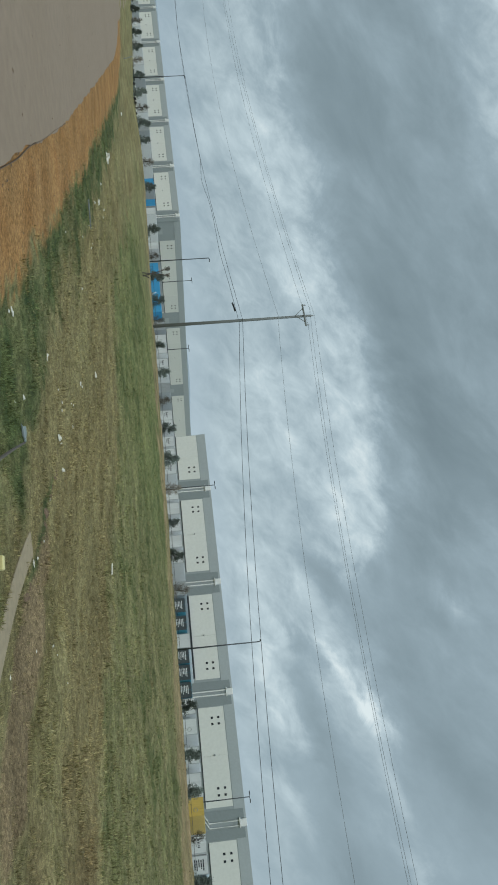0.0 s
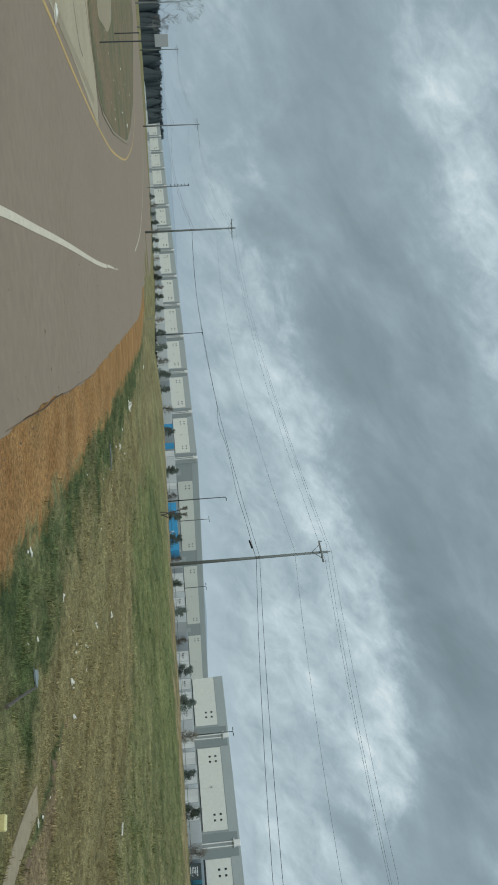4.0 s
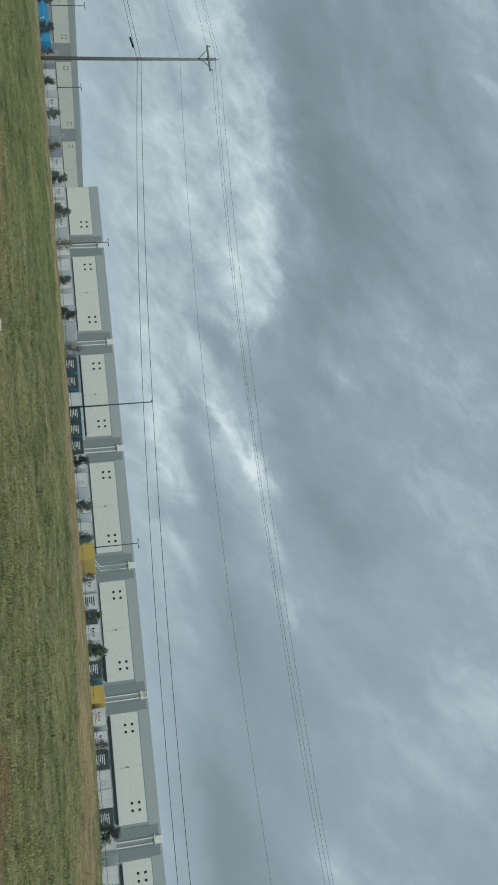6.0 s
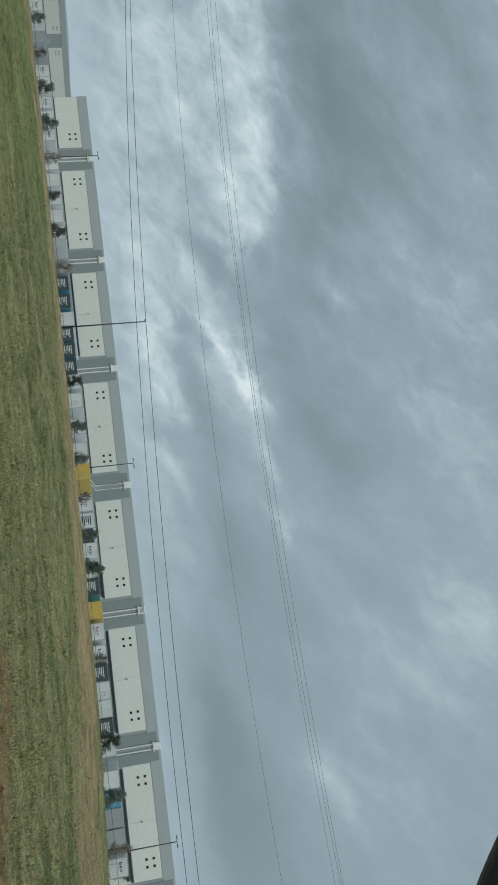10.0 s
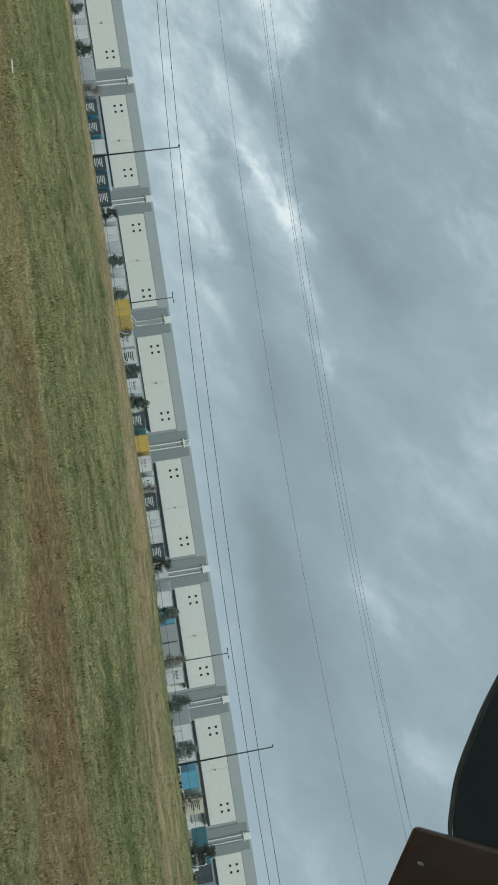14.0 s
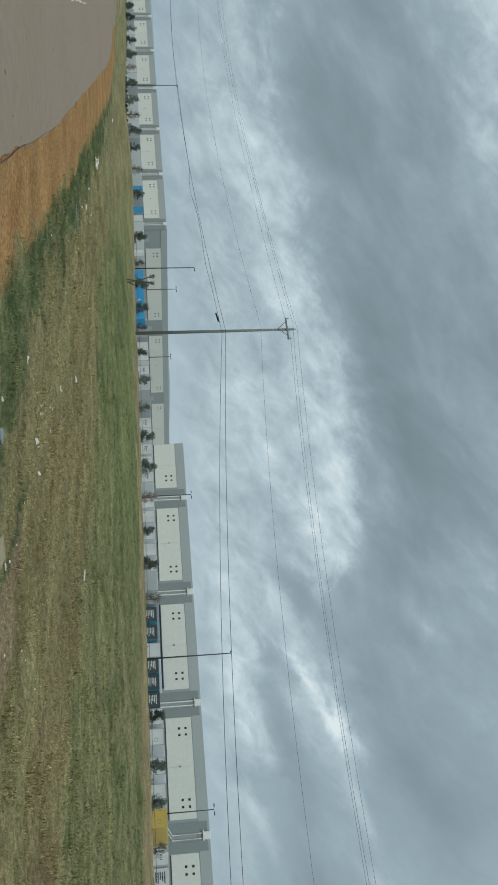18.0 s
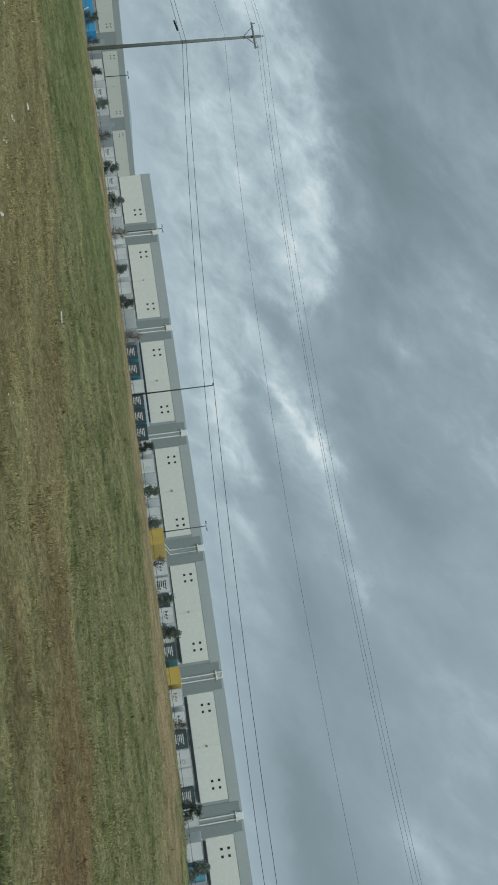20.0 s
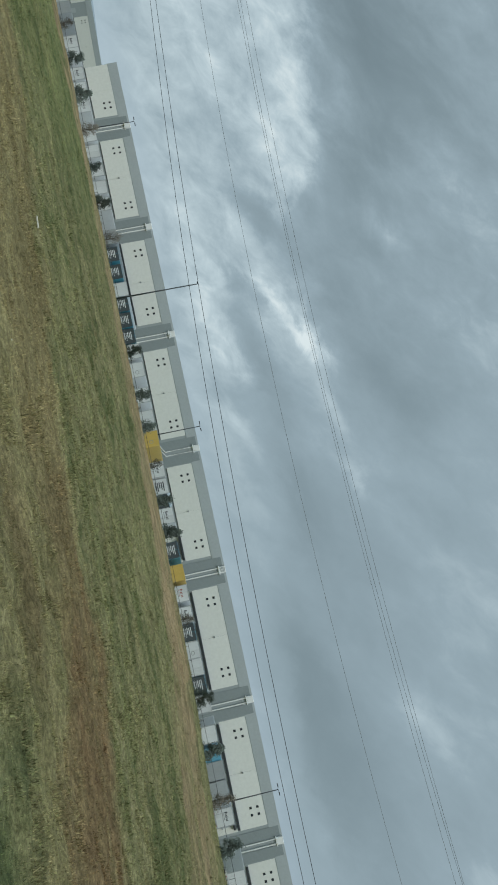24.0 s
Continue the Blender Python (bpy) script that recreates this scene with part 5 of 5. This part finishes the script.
def bare_tree(x, y, h, seed, lean=0.0):
    rnd = random.Random(seed)
    t = thing("bare_tree", pose(x, y, -0.3), "tall leafless tree with fine spreading twigs", "tree")
    part("trunk", tube([(0, 0, 0), (0.2, lean * 0.3, h * 0.3), (0, lean, h * 0.62)], 0.30, 0.10, 8), "bark_far", t)
    bm = bmesh.new()

    def grow(p, d, length, r, depth):
        q = p + d * length
        add_tube(bm, [p, p.lerp(q, 0.5) + Vector((rnd.gauss(0, 0.05), rnd.gauss(0, 0.05), 0)) * length, q], r, r * 0.65, 3)
        if depth:
            for _ in range(3):
                nd = (d + Vector((rnd.gauss(0, 0.42), rnd.gauss(0, 0.42), rnd.gauss(0.05, 0.3)))).normalized()
                grow(q, nd, length * rnd.uniform(0.62, 0.84), max(r * 0.6, 0.016), depth - 1)
    for i in range(6):
        z = h * (0.26 + 0.07 * i)
        a = rnd.uniform(0, math.tau)
        grow(Vector((0, lean * z / h, z)), Vector((math.cos(a) * 0.8, math.sin(a) * 0.8, 0.75)).normalized(), h * 0.125, 0.09, 5)
    part("crown", bm, "bark_far", t)


def far_hills():
    bm = bmesh.new()
    rows = []
    for i in range(161):
        a = radians(-110 + i * 1.0)
        r = 3200
        h = 74 + 11 * math.exp(-((i - 110 + 43) / 13.0) ** 2) + 14 * noise.noise(Vector((i * 0.07, 0, 5))) + 6 * noise.noise(Vector((i * 0.3, 0, 1)))
        rows.append([bm.verts.new((math.sin(a) * q, math.cos(a) * q, zz)) for q, zz in ((r, -5), (r + 260, h * 0.7), (r + 500, h), (r + 900, -5))])
    for p, q in zip(rows, rows[1:]):
        for k in range(3):
            bm.faces.new((p[k], q[k], q[k + 1], p[k + 1]))
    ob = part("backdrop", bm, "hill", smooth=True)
    tagged(ob, "low far hills on the horizon, coloured pale blue for haze", "hills", kind="structure")


far_woods()
bare_tree(-316.0, 50.0, 26.0, 3)
bare_tree(-324.0, 40.5, 24.0, 8)
bare_tree(-322.0, 58.5, 13.0, 12)
far_hills()


# ---- mown grass ----
def grass(name, n, rmin, rmax, amin, amax, size, mat, seed, keep):
    rng = np.random.default_rng(seed)
    r = rmin * (rmax / rmin) ** rng.random(n)
    a = np.radians(amin + (amax - amin) * rng.random(n))
    x, y = r * np.sin(a), r * np.cos(a)
    ok = keep(x, y, rng.random(n))
    x, y, r = x[ok], y[ok], r[ok]
    m = len(x)
    z = terrain(x, y) + relief(x, y) - 0.015
    s = size * (0.55 + 0.6 * rng.random(m) + 1.1 * rng.random(m) ** 6) * (0.75 + 0.8 * np.maximum(0, lattice(x * 0.7, y, 2.4, 44))) * np.clip(r / 14, 0.9, 2.2) ** 0.6
    blades = 4
    V = np.zeros((m, blades, 3, 3))
    for b in range(blades):
        t = rng.random(m) * 2 * np.pi
        dx, dy = np.cos(t), np.sin(t)
        lean = (rng.random(m) - 0.5) * 1.5
        ox, oy = rng.normal(0, 0.6, m) * s, rng.normal(0, 0.6, m) * s
        w = 0.13 * s
        V[:, b, 0] = np.stack([x + ox - dx * w, y + oy - dy * w, z], -1)
        V[:, b, 1] = np.stack([x + ox + dx * w, y + oy + dy * w, z], -1)
        V[:, b, 2] = np.stack([x + ox - dy * lean * s, y + oy + dx * lean * s, z + s * (0.7 + 0.3 * rng.random(m))], -1)
    co = V.reshape(-1, 3)
    me = bpy.data.meshes.new(name)
    k = len(co) // 3
    me.vertices.add(len(co))
    me.vertices.foreach_set("co", co.ravel())
    me.loops.add(len(co))
    me.loops.foreach_set("vertex_index", np.arange(len(co), dtype=np.int32))
    me.polygons.add(k)
    me.polygons.foreach_set("loop_start", np.arange(0, len(co), 3, dtype=np.int32))
    me.update(calc_edges=True)
    paint_zones(me, np.repeat(x, blades * 3), np.repeat(y, blades * 3))
    me.materials.append(mat)
    return tagged(part(name, me, None), {"grass_tufts": "taller dark green tufts standing in the mown grass", "green_grass": "short green blades of mown field grass", "dry_grass": "straw-coloured dry blades of mown field grass"}[name], "grass", kind="stuff")


def field(x, y):
    z, c = zones_at(x, y)
    grow = (1 - z[:, 0]) * (1 - 0.6 * z[:, 2]) * (1 - 0.55 * z[:, 3])
    return grow * ((y > road_edge(x) + 0.3) & (y < 72) & ~((np.abs(y - (10.55 - 0.52 * (x + 4.8))) < 0.24) & (x > -7.2))), c, z


def keep_green(x, y, u):
    g, c, z = field(x, y)
    return u < g * np.clip(0.75 + 0.2 * z[:, 1] + 0.35 * lattice(x * 0.5, y, 0.8, 21) - 0.62 * c[:, 0] - 0.75 * c[:, 1] - 0.7 * z[:, 2], 0.03, 1)


def keep_dry(x, y, u):
    g, c, z = field(x, y)
    return u < g * np.clip(0.34 + 0.40 * c[:, 0] + 0.2 * c[:, 1] - 0.3 * z[:, 1] - 0.2 * c[:, 2] - 0.25 * lattice(x * 0.5, y, 0.8, 21), 0.04, 1)


grass("green_grass", 380000, 8.5, 75.0, -66, 30, 0.041, field_material("green_grass_blade", 1), 1, keep_green)
grass("dry_grass", 370000, 8.5, 75.0, -66, 30, 0.041, field_material("dry_grass_blade", 2), 2, keep_dry)


def keep_tuft(x, y, u):
    g, c, z = field(x, y)
    return u < g * np.clip(0.05 + 0.9 * np.maximum(0, lattice(x * 0.6, y, 1.1, 51) + 0.4 * lattice(x, y, 3.0, 52)) * (1 - 0.75 * c[:, 0]) * (1 - 0.85 * c[:, 1]), 0, 1)


grass("grass_tufts", 130000, 8.5, 70.0, -66, 30, 0.054, field_material("tuft_blade", 3), 5, keep_tuft)


# ---- the cab from which the place is seen ----
def polar(az, el, d):
    a, e = radians(az), radians(el)
    return EYE + Vector((math.sin(a) * math.cos(e), math.cos(a) * math.cos(e), math.sin(e))) * d


def plate(outline, d, thick, rim=0.0):
    """A flat plate facing the eye, with the given outline of headings and rises, at distance d; rim: a rounded border."""
    ways = [(polar(a, e, 1.0) - EYE) for a, e in outline]
    mid = sum(ways, Vector()).normalized()
    pts = [EYE + w * (d / w.dot(mid)) for w in ways]
    c = sum(pts, Vector()) / len(pts)
    bm = bmesh.new()
    rings = []
    for inset, push in ((rim, 0.0), (rim * 0.3, rim * 0.3), (0.0, rim), (0.0, thick)):
        rings.append([bm.verts.new(p + (c - p).normalized() * inset + mid * push) for p in pts])
    n = len(pts)
    bm.faces.new(rings[0])
    bm.faces.new(rings[-1][::-1])
    for a, b in zip(rings, rings[1:]):
        for i in range(n):
            bm.faces.new((a[i], a[(i + 1) % n], b[(i + 1) % n], b[i]))
    bmesh.ops.recalc_face_normals(bm, faces=bm.faces)
    return bm


def strip(near, far, d0, d1, thick):
    """A band between two lines of headings and rises."""
    bm = bmesh.new()
    rows = []
    for (a, e), (a2, e2) in zip(near, far):
        p, q = polar(a, e, d0), polar(a2, e2, d1)
        m = (p + q) / 2 - (p + q - 2 * EYE).normalized() * 0.012
        rows.append([bm.verts.new(v) for v in (p + (p - EYE).normalized() * thick, p, m, q, q + (q - EYE).normalized() * thick)])
    for a, b in zip(rows, rows[1:]):
        for k in range(4):
            bm.faces.new((a[k], b[k], b[k + 1], a[k + 1]))
    bmesh.ops.recalc_face_normals(bm, faces=bm.faces)
    return bm


def rounded(corners, r=0.35, k=4):
    """The outline with each corner rounded off by about r degrees."""
    out = []
    n = len(corners)
    for i, p in enumerate(corners):
        p, a, b = Vector(p), Vector(corners[i - 1]), Vector(corners[(i + 1) % n])
        u, v = (a - p).normalized() * r, (b - p).normalized() * r
        for j in range(k + 1):
            t = j / k
            out.append(tuple((p + u) * (1 - t) ** 2 + p * 2 * t * (1 - t) + (p + v) * t * t))
    return out


def truck_cab():
    t = thing("truck_cab", Matrix.Identity(4), "dark truck cab interior with windscreen pillar and visor", "truck")
    turn = pose(0, 0, 0, 0, 0, 28)
    part("floor", box(-1.2, 1.2, -1.7, 1.3, 1.0, 1.15, 0.02), "cab_black", t, at=turn)
    part("dashboard", box(-1.15, 1.15, 0.72, 1.25, 1.15, 1.85, 0.08), "cab_black", t, at=turn)
    part("roof", box(-1.2, 1.2, -1.7, 0.55, 3.22, 3.28, 0.02), "cab_grey", t, at=turn)
    part("rear_wall", box(-1.2, 1.2, -1.75, -1.7, 1.15, 3.25, 0.01), "cab_grey", t, at=turn)
    for s in (-1, 1):
        part("door", box(s * 1.2 - 0.04, s * 1.2 + 0.04, -1.7, 1.2, 1.1, 1.8, 0.02), "cab_grey", t, at=turn)
        for f in (-1.1, 0.9):
            wb = bmesh.new()
            add_tube(wb, [(-0.15, 0, 0), (0.15, 0, 0)], 0.52, 0.52, 20)
            part("wheel", wb, "tyre", t, at=turn @ pose(s * 1.0, f, 0.52))
    line = [(16.6, -20.0), (18.3, -16.5), (19.8, -13.5), (20.7, -11.7), (22.0, -8.8), (23.4, -5.6), (24.8, -2.3), (26.0, 0.6), (28.2, 6.5), (30.0, 12.0), (31.6, 18.0), (33.0, 27.0)]
    part("windscreen_seal", strip(line, [(a + 1.9, e - 0.15) for a, e in line], 0.90, 0.89, 0.05), "cab_black", t, "black rubber windscreen seal", smooth=True)
    part("pillar", strip([(a + 1.85, e - 0.15) for a, e in line], [(a + 13.0, e - 0.8) for a, e in line], 0.885, 0.80, 0.05), "cab_trim", t, "grey moulded pillar trim", smooth=True)
    part("pillar", box(-1.24, -1.16, -0.1, 0.1, 1.9, 3.25, 0.02), "cab_trim", t, at=turn)
    edge = [(4.2, 28.6), (6.9, 25.2), (9.1, 23.0), (11.2, 21.3), (12.8, 20.05), (14.37, 19.0), (15.2, 18.4), (16.67, 17.5), (18.15, 16.9), (19.31, 16.43), (20.4, 16.3)]
    edge = [(a + 0.19, e + 0.19) for a, e in edge]
    for _ in range(2):
        edge = [edge[0]] + [p for (a, b), (c, d) in zip(edge, edge[1:]) for p in ((0.75 * a + 0.25 * c, 0.75 * b + 0.25 * d), (0.25 * a + 0.75 * c, 0.25 * b + 0.75 * d))] + [edge[-1]]
    visor = edge + [(26.0, 17.5), (33.0, 19.5), (34.0, 30.0), (20.0, 34.0)]
    part("sun_visor", plate(visor, 0.74, 0.03, 0.006), "cab_visor", t, "dark blue-black sun visor", smooth=False)
    rim = [polar(a - 0.08, e - 0.08, 0.738) for a, e in edge]
    part("visor_rim", tube(rim, 0.0018, seg=6), "cab_rim", t, "pale worn visor edge", smooth=True)
    corners = rounded([(18.75, 14.55), (20.25, 17.66), (23.5, 24.0), (31.5, 22.0), (29.2, 17.9), (27.87, 15.35), (24.9, 9.5)], 0.4)
    housing = part("sensor_box", plate(corners, 0.70, 0.03, 0.004), "cab_brown", t, "dark brown smoked plastic sensor box")
    for a, e in ((20.97, 14.4), (24.42, 11.21)):
        c = polar(a, e, 0.70)
        sb = bmesh.new()
        bmesh.ops.create_uvsphere(sb, u_segments=12, v_segments=6, radius=1)
        for v in sb.verts:
            v.co = Vector((v.co.x * 0.0028, v.co.y * 0.0012, v.co.z * 0.0014))
        part("screw", sb, "steel_bright", housing, at=Matrix.Translation(polar(a, e, 0.698)) @ pose(0, 0, 0, 0, -55, -a))
    oval = []
    for k in range(24):
        u, v = 1.68 * math.cos(k * math.tau / 24), 0.72 * math.sin(k * math.tau / 24)
        oval.append((26.85 + u * 0.40 - v * 0.92, 10.05 + u * 0.92 + v * 0.40))
    part("mirror_mount", plate(oval, 0.78, 0.012, 0.003), "cab_visor", t, "black oval mount stuck on the windscreen")
    part("mirror_arm", plate([(27.08, 13.47), (28.05, 15.29), (30.0, 17.0), (32.0, 14.0), (28.41, 11.98)], 0.82, 0.02, 0.003), "cab_visor", t, "black mirror arm")
    part("wiper_arm", tube([polar(15.4, -15.5, 1.5), polar(16.0, -13.5, 1.5), polar(16.6, -13.1, 1.5), polar(17.85, -12.5, 1.5)], 0.007, 0.009, 8), "cab_black", t, "black wiper arm")


truck_cab()

# ---- wordmark on the warehouse ----
for i in range(6):
    bm = box(0, 1.1, -0.14, -0.08, 0, 1.5 if i != 3 else 1.3, 0.03)
    add_box(bm, 0.35, 0.75, -0.16, -0.10, 0.4, 0.75)
    part("sign_letter", bm, "mark_dark", right_house, at=pose(79.2 + i * 1.45, 0, 7.25))
arc = [(80.5 + k * 0.42, -0.11, 6.9 - 0.9 * math.sin(math.pi * k / 12)) for k in range(13)]
part("sign_swoosh", tube(arc, 0.16, 0.10, 6), "mark_blue", right_house)
part("dock_shade", box(80.0, 82.6, -1.2, -0.05, 0.9, 2.7, 0.05), "canopy_dark", right_house)
